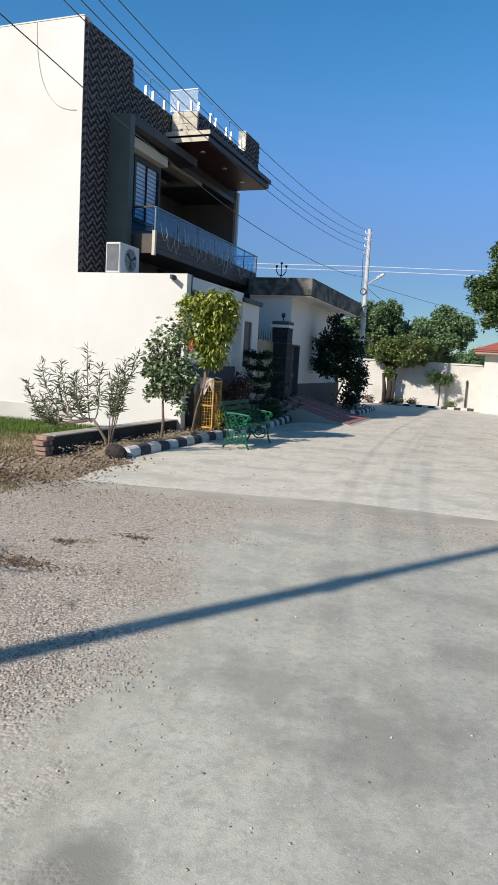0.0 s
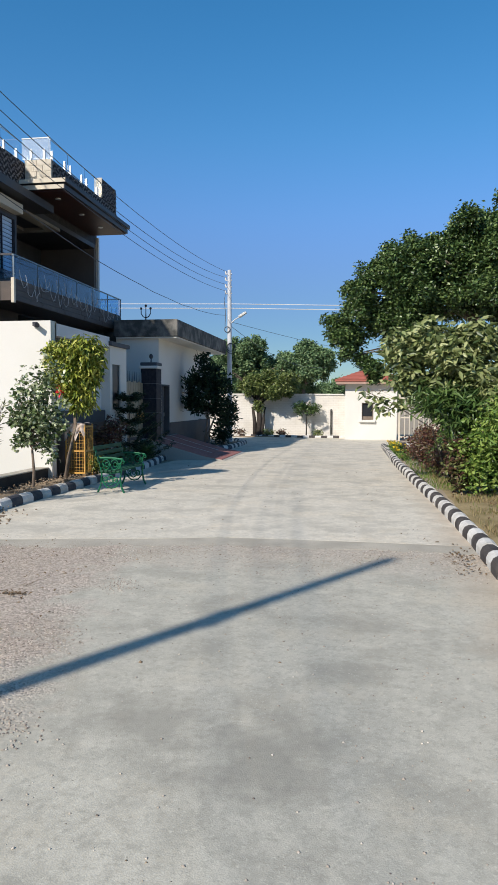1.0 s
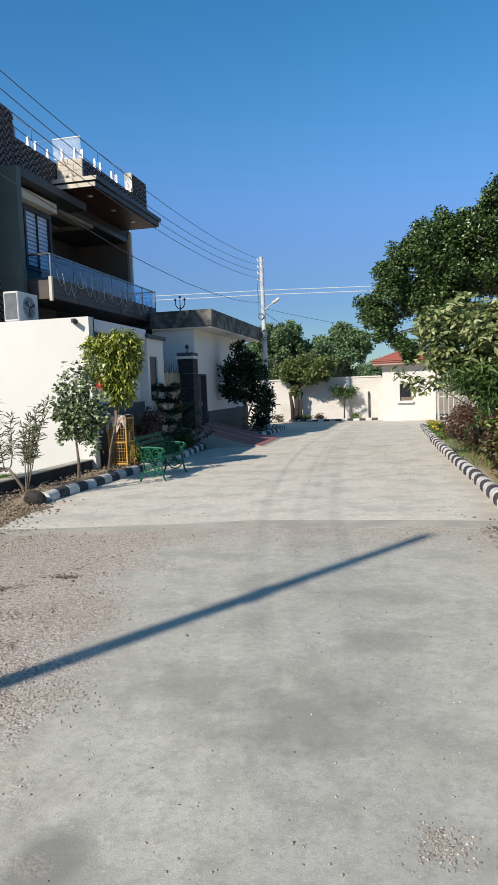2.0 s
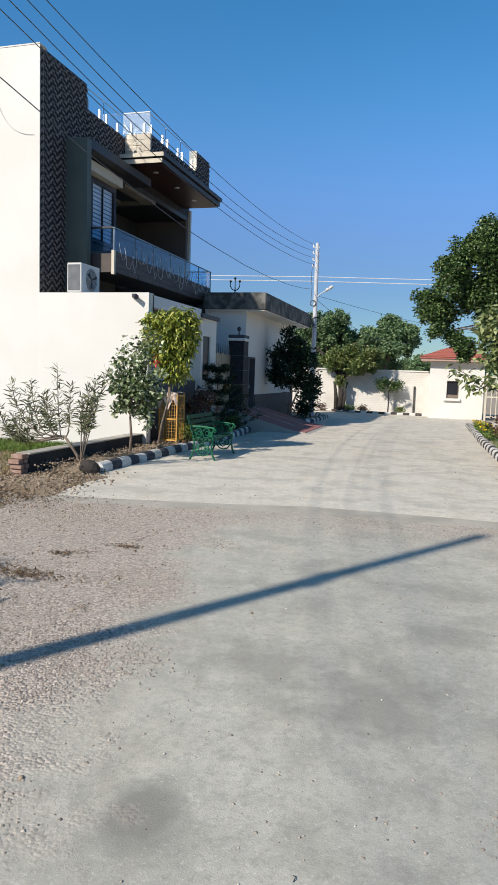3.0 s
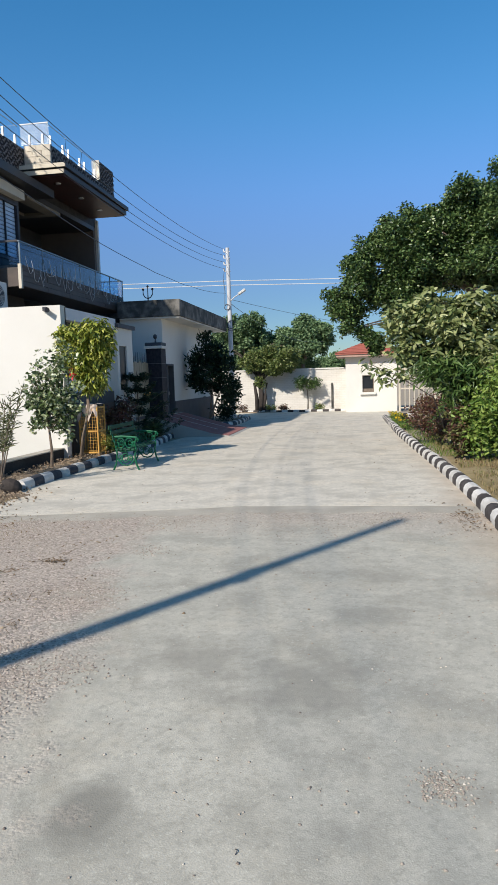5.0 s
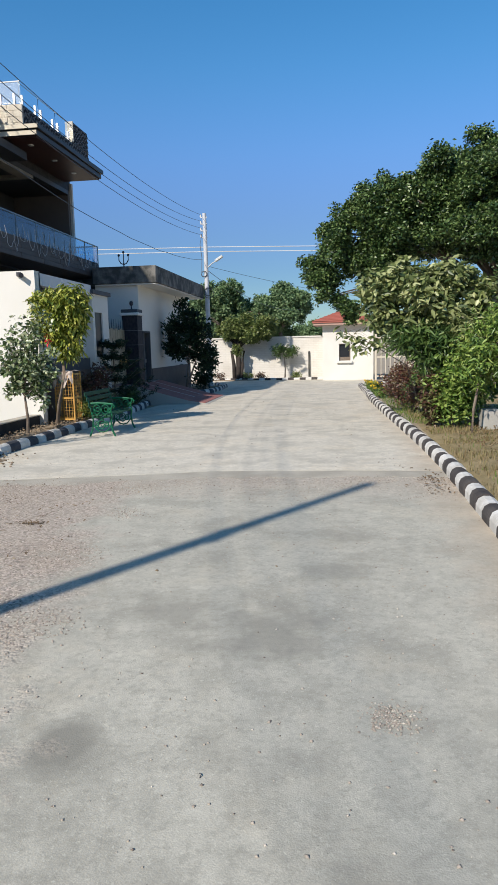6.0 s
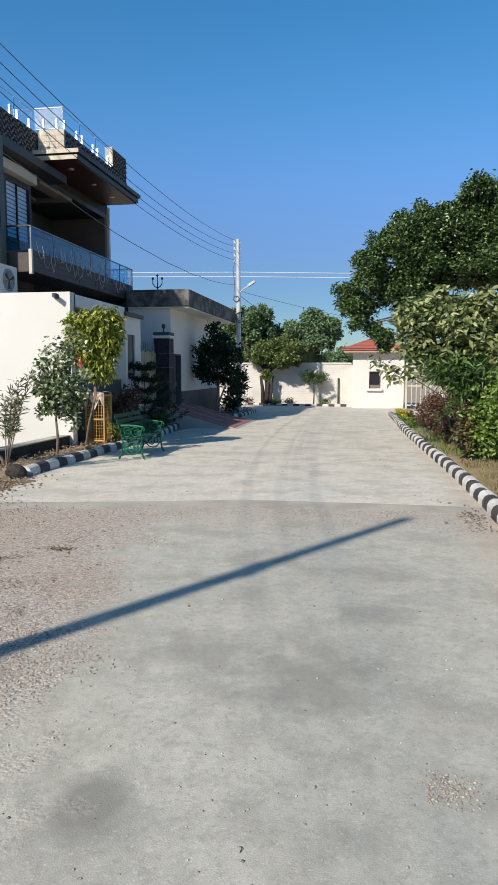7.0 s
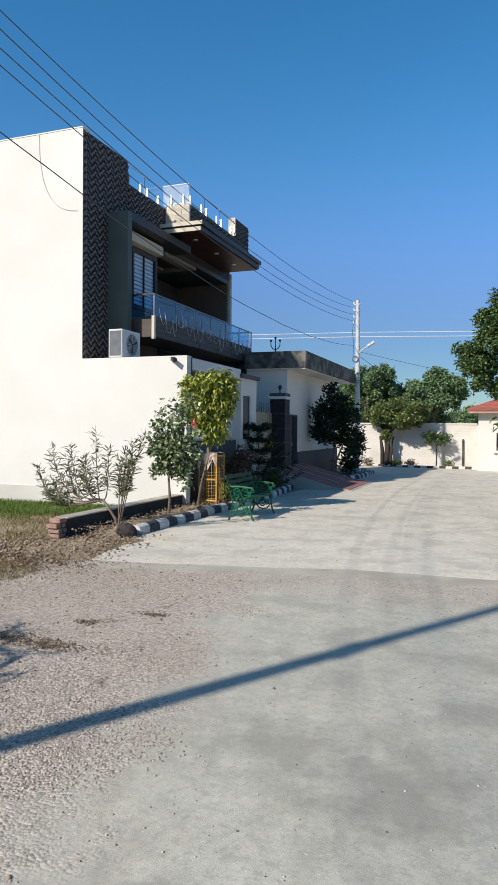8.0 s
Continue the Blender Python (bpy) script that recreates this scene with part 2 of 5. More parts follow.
fb.inputs["Base Color"].default_value, fb.inputs["Roughness"].default_value, fb.inputs["Transmission Weight"].default_value = (0.62, 0.72, 0.78, 1), 0.25, 0.86
DARKCEM = mat("cement_shade_tone", (0.035, 0.032, 0.03), (0.06, 0.055, 0.05), 0.95, 3, 30, 0.4)
DARKSTONE = mat("dark_stone", (0.03, 0.024, 0.02), (0.05, 0.04, 0.035), 0.9, 6, 40, 0.4)
# glossy leaves; the whitish end tone also paints sun highlights on them
LEAF_S = leaf_mat("leaf_glint", [(0.022, 0.045, 0.015), (0.12, 0.175, 0.06), (0.54, 0.59, 0.38)], 0.32, 0.6)


def road_mat(name, base, light, gravel, line, spots):
    """Worn concrete: cloudy greys, fine grain, darker stains at the given spots, and gravel washed over it beyond a line."""
    m = mat(name, base, light, 0.92, 0.55, 140, 0.14, fine_mix=0.42, coarse_edge=(0.3, 0.7))
    nt = m.node_tree
    bsdf = nt.nodes["Principled BSDF"]
    col = bsdf.inputs["Base Color"].links[0].from_socket
    geo = nt.nodes.new("ShaderNodeNewGeometry")

    def noise(scale, detail=6, rough=0.6):
        n = nt.nodes.new("ShaderNodeTexNoise")
        n.inputs["Scale"].default_value, n.inputs["Detail"].default_value, n.inputs["Roughness"].default_value = scale, detail, rough
        nt.links.new(geo.outputs["Position"], n.inputs["Vector"])
        return n.outputs[0]

    def math_node(op, a, b):
        n = nt.nodes.new("ShaderNodeMath")
        n.operation = op
        for k, v in enumerate((a, b)):
            if isinstance(v, (int, float)):
                n.inputs[k].default_value = v
            else:
                nt.links.new(v, n.inputs[k])
        return n.outputs[0]

    def ranged(v, lo, hi, to):
        n = nt.nodes.new("ShaderNodeMapRange")
        n.inputs[1].default_value, n.inputs[2].default_value, n.inputs[4].default_value = lo, hi, to
        nt.links.new(v, n.inputs[0])
        return n.outputs[0]

    def over(col, fac, c):
        n = nt.nodes.new("ShaderNodeMix")
        n.data_type = "RGBA"
        n.inputs[7].default_value = (*c, 1)
        nt.links.new(fac, n.inputs[0])
        nt.links.new(col, n.inputs[6])
        return n.outputs[2]

    cloud = noise(1.7)
    col = over(col, ranged(cloud, 0.47, 0.62, 0.65), [v * 0.64 for v in base])
    col = over(col, ranged(noise(5.0), 0.52, 0.75, 0.45), [v * 1.2 for v in light])
    col = over(col, ranged(noise(7.0, 8, 0.75), 0.48, 0.60, 0.45), [v * 0.74 for v in base])
    col = over(col, ranged(noise(0.9, 8, 0.7), 0.52, 0.68, 0.4), (base[0] * 1.12, base[1] * 1.02, base[2] * 0.9))
    col = over(col, ranged(noise(24.0, 8, 0.75), 0.49, 0.62, 0.5), [v * 0.62 for v in base])
    col = over(col, ranged(noise(60.0, 4, 0.7), 0.57, 0.68, 0.4), [min(0.7, v * 1.35) for v in light])
    pits = nt.nodes.new("ShaderNodeTexVoronoi")
    pits.inputs["Scale"].default_value = 16
    nt.links.new(geo.outputs["Position"], pits.inputs["Vector"])
    col = over(col, ranged(math_node("ADD", pits.outputs["Distance"], math_node("MULTIPLY", noise(3.0), 0.16)), 0.15, 0.10, 0.7), [v * 0.4 for v in base])
    for x, y, r, depth in spots:
        d = nt.nodes.new("ShaderNodeVectorMath")
        d.operation = "DISTANCE"
        d.inputs[1].default_value = (x, y, 0)
        nt.links.new(geo.outputs["Position"], d.inputs[0])
        wob = math_node("ADD", d.outputs["Value"], math_node("MULTIPLY", math_node("SUBTRACT", noise(4.5, 5), 0.5), r * 1.6))
        col = over(col, ranged(wob, r, r * 0.3, depth), [v * 0.55 for v in base])
    edge = nt.nodes.new("ShaderNodeSeparateXYZ")
    nt.links.new(geo.outputs["Position"], edge.inputs[0])
    col = over(col, ranged(math_node("ADD", edge.outputs[0], math_node("MULTIPLY", noise(2.2, 8, 0.65), 1.1)), 1.45, 2.15, 0.75), (0.47, 0.385, 0.29))
    if line:
        sep = nt.nodes.new("ShaderNodeSeparateXYZ")
        nt.links.new(geo.outputs["Position"], sep.inputs[0])
        (xa, ya), (xb, yb), band = line
        side = math_node("SUBTRACT", math_node("MULTIPLY", math_node("SUBTRACT", sep.outputs[1], ya), (xb - xa) / (yb - ya)), math_node("SUBTRACT", sep.outputs[0], xa))
        near = math_node("MULTIPLY", math_node("SUBTRACT", sep.outputs[1], band), 0.9)
        drift = math_node("MULTIPLY", math_node("SUBTRACT", noise(1.6, 8, 0.65), 0.5), 2.2)
        fac = math_node("MAXIMUM", ranged(math_node("ADD", side, drift), -0.12, 0.38, 0.9), ranged(math_node("ADD", near, drift), -0.2, 0.9, 0.55))
        speck = nt.nodes.new("ShaderNodeTexVoronoi")
        speck.inputs["Scale"].default_value = 55
        nt.links.new(geo.outputs["Position"], speck.inputs["Vector"])
        gcol = nt.nodes.new("ShaderNodeMix")
        gcol.data_type = "RGBA"
        gcol.inputs[6].default_value, gcol.inputs[7].default_value = (*[v * 0.48 for v in gravel], 1), (*[v * 1.5 for v in gravel], 1)
        nt.links.new(speck.outputs["Color"], gcol.inputs[0])
        n = nt.nodes.new("ShaderNodeMix")
        n.data_type = "RGBA"
        nt.links.new(fac, n.inputs[0])
        nt.links.new(col, n.inputs[6])
        nt.links.new(gcol.outputs[2], n.inputs[7])
        col = n.outputs[2]
        grain = nt.nodes.new("ShaderNodeBump")
        grain.inputs["Strength"].default_value, grain.inputs["Distance"].default_value = 0.8, 0.012
        nt.links.new(math_node("MULTIPLY", fac, math_node("SUBTRACT", 1.0, speck.outputs["Distance"])), grain.inputs["Height"])
        nt.links.new(bsdf.inputs["Normal"].links[0].from_socket, grain.inputs["Normal"])
        nt.links.new(grain.outputs[0], bsdf.inputs["Normal"])
    nt.links.new(col, bsdf.inputs["Base Color"])
    return m


ROAD_OLD = road_mat("old_concrete", (0.468, 0.45, 0.38), (0.537, 0.515, 0.435), (0.43, 0.365, 0.305), ((-1.40, 2.4), (-2.05, 6.2), 6.9),
                    [(-1.0, 2.28, 0.24, 0.95), (-0.22, 3.44, 0.5, 0.7), (-0.86, 3.75, 0.4, 0.6), (0.27, 5.45, 0.35, 0.45), (0.08, 4.53, 0.3, 0.3), (0.3, 1.6, 0.4, 0.3)])
ROAD_NEW = road_mat("pale_concrete", (0.63, 0.59, 0.495), (0.71, 0.66, 0.56), (0.4, 0.36, 0.3), None,
                    [(-1.8, 13.3, 0.6, 0.25), (0.4, 11.5, 0.5, 0.2), (-0.6, 18, 0.9, 0.25), (0.3, 14.8, 0.6, 0.25)])


# ---- building blocks ----
def box(bm, x0, x1, y0, y1, z0, z1, bev=0.0):
    g = bmesh.ops.create_cube(bm, size=1)
    for v in g["verts"]:
        v.co = Vector((x0 + (v.co.x + 0.5) * (x1 - x0), y0 + (v.co.y + 0.5) * (y1 - y0), z0 + (v.co.z + 0.5) * (z1 - z0)))
    if bev:
        es = list({e for v in g["verts"] for e in v.link_edges})
        bmesh.ops.bevel(bm, geom=es, offset=bev, segments=1, affect="EDGES")
    return bm


def boxes(*rows, bev=0.0):
    bm = bmesh.new()
    for r in rows:
        box(bm, *r, bev=bev)
    return bm


def tube(bm, p, q, r0, r1=None, n=8):
    r1 = r0 if r1 is None else r1
    p, q = Vector(p), Vector(q)
    d = q - p
    m = Matrix.Translation((p + q) / 2) @ d.to_track_quat("Z", "Y").to_matrix().to_4x4()
    bmesh.ops.create_cone(bm, cap_ends=True, segments=n, radius1=r0, radius2=r1, depth=d.length, matrix=m)
    return bm


def part(name, bm, material, parent=None, label="", smooth=False):
    me = bpy.data.meshes.new(name)
    if isinstance(bm, bmesh.types.BMesh):
        bm.to_mesh(me)
        bm.free()
    else:
        v, f = np.asarray(bm[0], np.float32), np.asarray(bm[1], np.int32)
        n, k = f.shape
        me.vertices.add(len(v))
        me.vertices.foreach_set("co", v.ravel())
        me.loops.add(n * k)
        me.loops.foreach_set("vertex_index", f.ravel())
        me.polygons.add(n)
        me.polygons.foreach_set("loop_start", np.arange(0, n * k, k, dtype=np.int32))
        me.update(calc_edges=True)
    me.materials.append(material)
    if smooth:
        me.shade_smooth()
    ob = new(name, me)
    ob.parent = parent
    ob.visible_shadow = material not in (GLASS, CLEAR, FROST)
    if label:
        tagged(ob, label)
    return ob


def thing(name, label, category, at=(0, 0, 0), group="", rz=0.0):
    e = new(name)
    e.empty_display_size = 0.2
    e.matrix_world = pose(*at, 0, 0, rz)
    return tagged(e, label, category, group)


def leaves(rng, spots, per, spread, length, width, droop=0.3, up=0.35, lite=False):
    """Folded leaves round the given spots: verts and faces. lite: two triangles a leaf, for crowns of very many."""
    spots = np.asarray(spots, float)
    c = np.repeat(spots, per, 0) + rng.normal(0, 1, (len(spots) * per, 3)).clip(-1.7, 1.7) * spread
    n = len(c)
    d = rng.normal(0, 1, (n, 3))
    d[:, 2] = d[:, 2] * 0.5 - droop
    d /= np.linalg.norm(d, axis=1)[:, None]
    h = rng.normal(0, 1, (n, 3)) + (0, 0, up * 3)
    s = np.cross(d, h)
    s /= np.linalg.norm(s, axis=1)[:, None] + 1e-9
    u = np.cross(s, d)
    ln = (length * rng.uniform(0.7, 1.25, n))[:, None]
    w = (width * rng.uniform(0.75, 1.2, n))[:, None]
    if lite:
        m = c + d * ln * 0.45 + u * w * 0.16
        v = np.stack([c, m + s * w * 0.5, c + d * ln - u * w * 0.15, m - s * w * 0.5], 1).reshape(-1, 3)
        i = np.arange(n)[:, None] * 4
        return v, np.concatenate([i + [0, 1, 2], i + [0, 2, 3]], 1).reshape(-1, 3)
    lo, hi, tip = c + d * ln * 0.32 + u * w * 0.1, c + d * ln * 0.7 + u * w * 0.06, c + d * ln - u * w * 0.25
    v = np.stack([c, lo + s * w * 0.46, hi + s * w * 0.36, tip, hi - s * w * 0.36, lo - s * w * 0.46, c + d * ln * 0.5 - u * w * 0.06], 1).reshape(-1, 3)
    i = np.arange(n)[:, None] * 7
    f = np.concatenate([i + q for q in ([0, 1, 6], [1, 2, 6], [2, 3, 6], [3, 4, 6], [4, 5, 6], [5, 0, 6])], 1).reshape(-1, 3)
    return v, f


def blob_spots(rng, blobs, n):
    """Spots in the outer part of ellipsoids (x, y, z, rx, ry, rz), with an uneven outline."""
    out = []
    vol = np.array([b[3] * b[4] * b[5] for b in blobs]) ** 0.7
    for b, k in zip(blobs, np.maximum(3, (n * vol / vol.sum()).astype(int))):
        d = rng.normal(0, 1, (k, 3))
        d /= np.linalg.norm(d, axis=1)[:, None]
        r = rng.uniform(0.35, 1.0, (k, 1)) ** 0.5 * rng.uniform(0.85, 1.08, (k, 1))
        out.append(np.array(b[:3]) + d * r * np.array(b[3:]))
    return np.concatenate(out)


def strand(bm, pts, r0, r1=None, n=6):
    """A tapered tube through the given points."""
    r1 = r0 if r1 is None else r1
    pts = [Vector(p) for p in pts]
    rings = []
    for k, p in enumerate(pts):
        d = (pts[min(k + 1, len(pts) - 1)] - pts[max(k - 1, 0)]).normalized()
        a = d.orthogonal().normalized() if abs(d.z) > 0.99 else d.cross(Vector((0, 0, 1))).normalized()
        b = d.cross(a)
        r = r0 + (r1 - r0) * k / (len(pts) - 1)
        rings.append([bm.verts.new(p + (a * math.cos(2 * math.pi * j / n) + b * math.sin(2 * math.pi * j / n)) * r) for j in range(n)])
    for u, w in zip(rings, rings[1:]):
        for j in range(n):
            bm.faces.new((u[j], u[(j + 1) % n], w[(j + 1) % n], w[j]))
    bm.faces.new(rings[0][::-1])
    bm.faces.new(rings[-1])
    return bm


def bow(p, q, sag=0.0, k=8, wob=0.0, rng=None):
    """Points from p to q that bow down by sag and wander by wob."""
    p, q = Vector(p), Vector(q)
    out = []
    for i in range(k + 1):
        u = i / k
        v = p.lerp(q, u) - Vector((0, 0, 4 * sag * u * (1 - u)))
        if rng is not None and 0 < i < k:
            v += Vector(rng.normal(0, wob, 3))
        out.append(v)
    return out


def ring(bm, c, r, t, axis="x", n=14):
    ax = {"x": ((0, 1, 0), (0, 0, 1)), "y": ((1, 0, 0), (0, 0, 1)), "z": ((1, 0, 0), (0, 1, 0))}[axis]
    a, b = (Vector(v) for v in ax)
    pts = [Vector(c) + a * r * math.cos(2 * math.pi * i / n) + b * r * math.sin(2 * math.pi * i / n) for i in range(n + 1)]
    return strand(bm, pts, t, t, 5)


# ---- ground ----
ground = part("ground", boxes((-1500, 1500, -1500, 1500, -0.5, 0.0)), DIRT)
tagged(ground, "dry earth with thin grass stretching to the horizon", "ground", kind="structure")


def slab(name, outline, z0, z1, material, label, category):
    bm = bmesh.new()
    top = [bm.verts.new((x, y, z1)) for x, y in outline]
    bot = [bm.verts.new((x, y, z0)) for x, y in outline]
    bm.faces.new(top)
    bm.faces.new(bot[::-1])
    for i in range(len(top)):
        j = (i + 1) % len(top)
        bm.faces.new((top[i], bot[i], bot[j], top[j]))
    bmesh.ops.recalc_face_normals(bm, faces=bm.faces)
    return tagged(part(name, bm, material), label, category, kind="structure")


slab("driveway", [(-5.6, -12), (1.75, -12), (1.75, 8.45), (0.2, 8.47), (-1.5, 8.42), (-2.2, 8.2), (-4.1, 7.78), (-5.0, 7.5), (-5.6, 6)], -0.1, 0.012, ROAD_OLD,
     "weathered grey concrete drive with gravel washed over it", "driveway")
slab("road", [(-4.75, 7.75), (-4.1, 7.8), (-2.2, 8.22), (-1.5, 8.44), (0.2, 8.49), (1.62, 8.47), (1.5, 12), (1.0, 25.5), (1.9, 30.8), (-0.6, 30.9), (-0.6, 32.0), (-6.6, 32.0), (-5.2, 27.0), (-5.0, 18.8), (-5.2, 16.0), (-5.2, 9.7)],
     -0.1, 0.02, ROAD_NEW, "pale cast concrete road slab between painted kerbs", "road")

# worn mortar lip that slopes from the slab down to the old drive, with a ragged edge
bm = bmesh.new()
edge_pts = [(-4.75, 7.72), (-4.1, 7.78), (-2.2, 8.2), (-1.5, 8.42), (0.2, 8.47), (1.6, 8.45)]
rows = []
for k in range(181):
    x = -4.75 + 6.35 * k / 180
    y = float(np.interp(x, [p[0] for p in edge_pts], [p[1] for p in edge_pts]))
    wide = 0.40 + 0.16 * noise.noise(Vector((x * 1.4, 0, 2))) + 0.09 * noise.noise(Vector((x * 7, 0, 5))) + 0.04 * noise.noise(Vector((x * 23, 0, 8)))
    rows.append([bm.verts.new((x, y - wide * u, z)) for u, z in ((0, 0.0205), (0.12, 0.018), (0.5, 0.0165), (1, 0.0145), (1, 0.0))])
for ra, rb in zip(rows, rows[1:]):
    for m in range(4):
        bm.faces.new((ra[m], ra[m + 1], rb[m + 1], rb[m]))
tagged(part("joint_mortar", bm, CONC_D), "worn grey mortar lip along the slab joint", "mortar", kind="structure")

# ---- house ----
HX, HY = -8.45, 12.95
house = thing("house", "two storey white house with dark relief tiles and glass balcony", "house", (HX, HY, 0))


def hp(name, rows, m, label="", parent=None, bev=0.0):
    bm = boxes(*[(x0 - HX, x1 - HX, y0 - HY, y1 - HY, z0, z1) for x0, x1, y0, y1, z0, z1 in rows], bev=bev)
    return part(name, bm, m, parent or house, label)


hp("side_wall", [(-22, HX - 0.03, HY, HY + 0.25, -0.4, 8.31), (HX - 0.03, HX + 0.006, HY, HY + 0.017, 3.25, 8.31)], WHITE, "white plastered side wall")
hp("plinth", [(-22, HX - 0.04, HY - 0.02, HY, -0.4, 0.40)], SPLASH, "splashed plaster plinth")
hp("coping", [(-22, HX + 0.006, HY - 0.01, HY + 0.27, 8.31, 8.335)], WHITE)
corner_wall = hp("corner_wall", [(HX - 0.25, HX - 0.03, HY + 0.25, 14.05, 0, 8.31), (HX - 0.25, HX - 0.03, 14.05, 14.93, 6.75, 8.31)], TILE, "dark tiled corner wall")
band_wall = hp("parapet", [(HX - 0.25, HX - 0.03, 14.93, 21.6, 6.75, 7.76)], TILE, "dark tiled parapet")
hp("fin", [(HX - 0.03, -7.93, 14.01, 14.2, 3.25, 6.78)], FIN, "grey green projecting fin")
hp("lintel", [(HX - 0.03, -7.93, 14.2, 17.42, 6.6, 6.8)], CANOPY, "dark projecting lintel")
hp("shutter_box", [(HX, HX + 0.22, 14.66, 16.34, 6.30, 6.53)], CREAM, "cream box over the window")
hp("inner_wall", [(HX - 0.25, HX, 14.05, 15.08, 3.2, 6.75), (HX - 0.25, HX, 15.08, 16.35, 6.24, 6.75), (HX - 0.25, HX, 15.08, 16.35, 3.2, 4.75), (HX - 0.25, HX, 16.35, 16.42, 3.2, 6.75)], BROWN)
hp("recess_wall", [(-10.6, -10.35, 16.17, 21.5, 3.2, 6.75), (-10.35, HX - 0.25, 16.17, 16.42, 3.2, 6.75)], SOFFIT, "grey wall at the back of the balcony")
# recess ceiling and cream frame use darker tones that carry the shade
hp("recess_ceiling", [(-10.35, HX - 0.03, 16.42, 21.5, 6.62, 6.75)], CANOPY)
hp("ceiling_panel", [(-9.8, HX - 0.05, 17.0, 17.25, 6.54, 6.62), (-9.8, HX - 0.05, 18.75, 19.0, 6.54, 6.62), (-9.8, -9.5, 17.25, 18.75, 6.54, 6.62), (-8.85, HX - 0.05, 17.25, 18.75, 6.54, 6.62)], CREAM_SHADED, "cream ceiling frame in a shaded tone")
hp("far_wall", [(-22, HX - 0.06, 21.5, 21.75, 0, 7.2)], WARMGREY, "warm grey end wall")
# white strip added for the light along the end wall's edge
hp("corner_trim", [(HX - 0.06, HX + 0.02, 21.66, 21.77, 4.2, 7.0)], WHITE, "white strip for the lit edge of the end wall")
hp("roof_slab", [(-22, HX - 0.25, HY + 0.25, 21.75, 6.8, 7.0)], GREYW)
hp("ground_floor_wall", [(HX - 0.25, HX, 14.05, 21.5, 0, 3.2)], GREYW)
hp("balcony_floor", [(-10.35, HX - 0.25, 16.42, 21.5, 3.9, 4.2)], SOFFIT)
# canopy: two stepped fascias over a dark wooden soffit
cy0, cy1 = 16.58, 21.28
hp("canopy", [(HX - 0.03, -7.26, cy0 + 0.05, cy1 - 0.05, 6.98, 7.10), (HX - 0.03, -7.30, cy0 + 0.09, cy1 - 0.09, 7.10, 7.125), (HX - 0.03, -7.20, cy0, cy1, 7.125, 7.235)], CANOPY, "stepped dark canopy slab")
# separate cream strips put the sunlight on this end face into colour
hp("canopy_end", [(HX, -7.275, cy0 + 0.038, cy0 + 0.05, 6.985, 7.095), (HX, -7.215, cy0 - 0.012, cy0, 7.13, 7.23)], CREAM, "cream strips standing for the sunlit end of the canopy")
hp("canopy_soffit", [(HX, -7.31, cy0 + 0.1, cy1 - 0.1, 6.945, 6.978)], MAROON, "varnished maroon soffit")
for y in (17.3, 18.8, 20.2):
    bm = bmesh.new()
    bmesh.ops.create_cone(bm, cap_ends=True, segments=12, radius1=0.07, radius2=0.08, depth=0.02, matrix=pose(-7.75 - HX, y - HY, 6.935))
    part("downlight", bm, STEEL, house, "small round downlight")
# stone faced terrace box over the canopy
BX = -7.72
hp("terrace_box", [(HX, BX - 0.03, 16.93, 21.5, 7.22, 7.82), (-7.97, BX - 0.03, 20.28, 21.5, 7.82, 8.43)], TILE, "dark tiled terrace parapet")
hp("stone_face", [(HX, BX, 16.88, 16.93, 7.22, 7.82)], STONE, "split stone cladding")
hp("tower_face", [(-7.97, BX, 20.24, 20.28, 7.85, 8.43)], STONE, "split stone cladding")
for k in range(4):
    for i in range(3):
        x0 = HX + 0.01 + i * 0.243 + (0.08 if k % 2 else 0)
        x1 = min(x0 + 0.235, BX)
        hp("stone_strip", [(x0, x1, 16.865 - 0.006 * ((i + k) % 2), 16.88, 7.23 + k * 0.147, 7.23 + k * 0.147 + 0.138)], STONE)
# relief tiles
TW = 0.16


def tile_mesh():
    v, f, m = [], [], []
    for a in range(2):
        for b in range(2):
            y, z, w = a * TW / 2, b * TW / 2, TW / 2 - 0.006
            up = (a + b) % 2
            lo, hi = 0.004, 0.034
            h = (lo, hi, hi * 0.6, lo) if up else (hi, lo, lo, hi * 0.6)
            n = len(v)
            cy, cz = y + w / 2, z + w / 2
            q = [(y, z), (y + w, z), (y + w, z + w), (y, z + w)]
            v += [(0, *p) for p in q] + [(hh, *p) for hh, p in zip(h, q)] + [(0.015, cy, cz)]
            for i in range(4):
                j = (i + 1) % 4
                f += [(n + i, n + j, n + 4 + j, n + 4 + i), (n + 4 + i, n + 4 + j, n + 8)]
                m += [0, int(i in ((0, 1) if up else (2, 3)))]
    me = bpy.data.meshes.new("tile")
    me.from_pydata(v, [], f)
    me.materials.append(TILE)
    # paler facets: light caught by the tilted sides, put into their colour
    me.materials.append(TILE_LIT)
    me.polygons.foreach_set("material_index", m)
    return me


TILE_ME = tile_mesh()


def tile_field(x, y0, y1, z0, z1, parent):
    ny, nz = max(1, round((y1 - y0) / TW)), max(1, round((z1 - z0) / TW))
    sy, sz = (y1 - y0) / (ny * TW), (z1 - z0) / (nz * TW)
    for i in range(ny):
        for k in range(nz):
            ob = new("tile", TILE_ME)
            ob.parent = parent
            flip = -1 if i % 2 else 1
            ob.matrix_basis = pose(x - HX, y0 + (i + (i % 2)) * TW * sy - HY, z0 + k * TW * sz) @ Matrix.Diagonal((1, sy * flip, sz, 1))


tower = thing("porch", "single storey white porch block with grey bands", "porch", (-5.89, HY, 0))


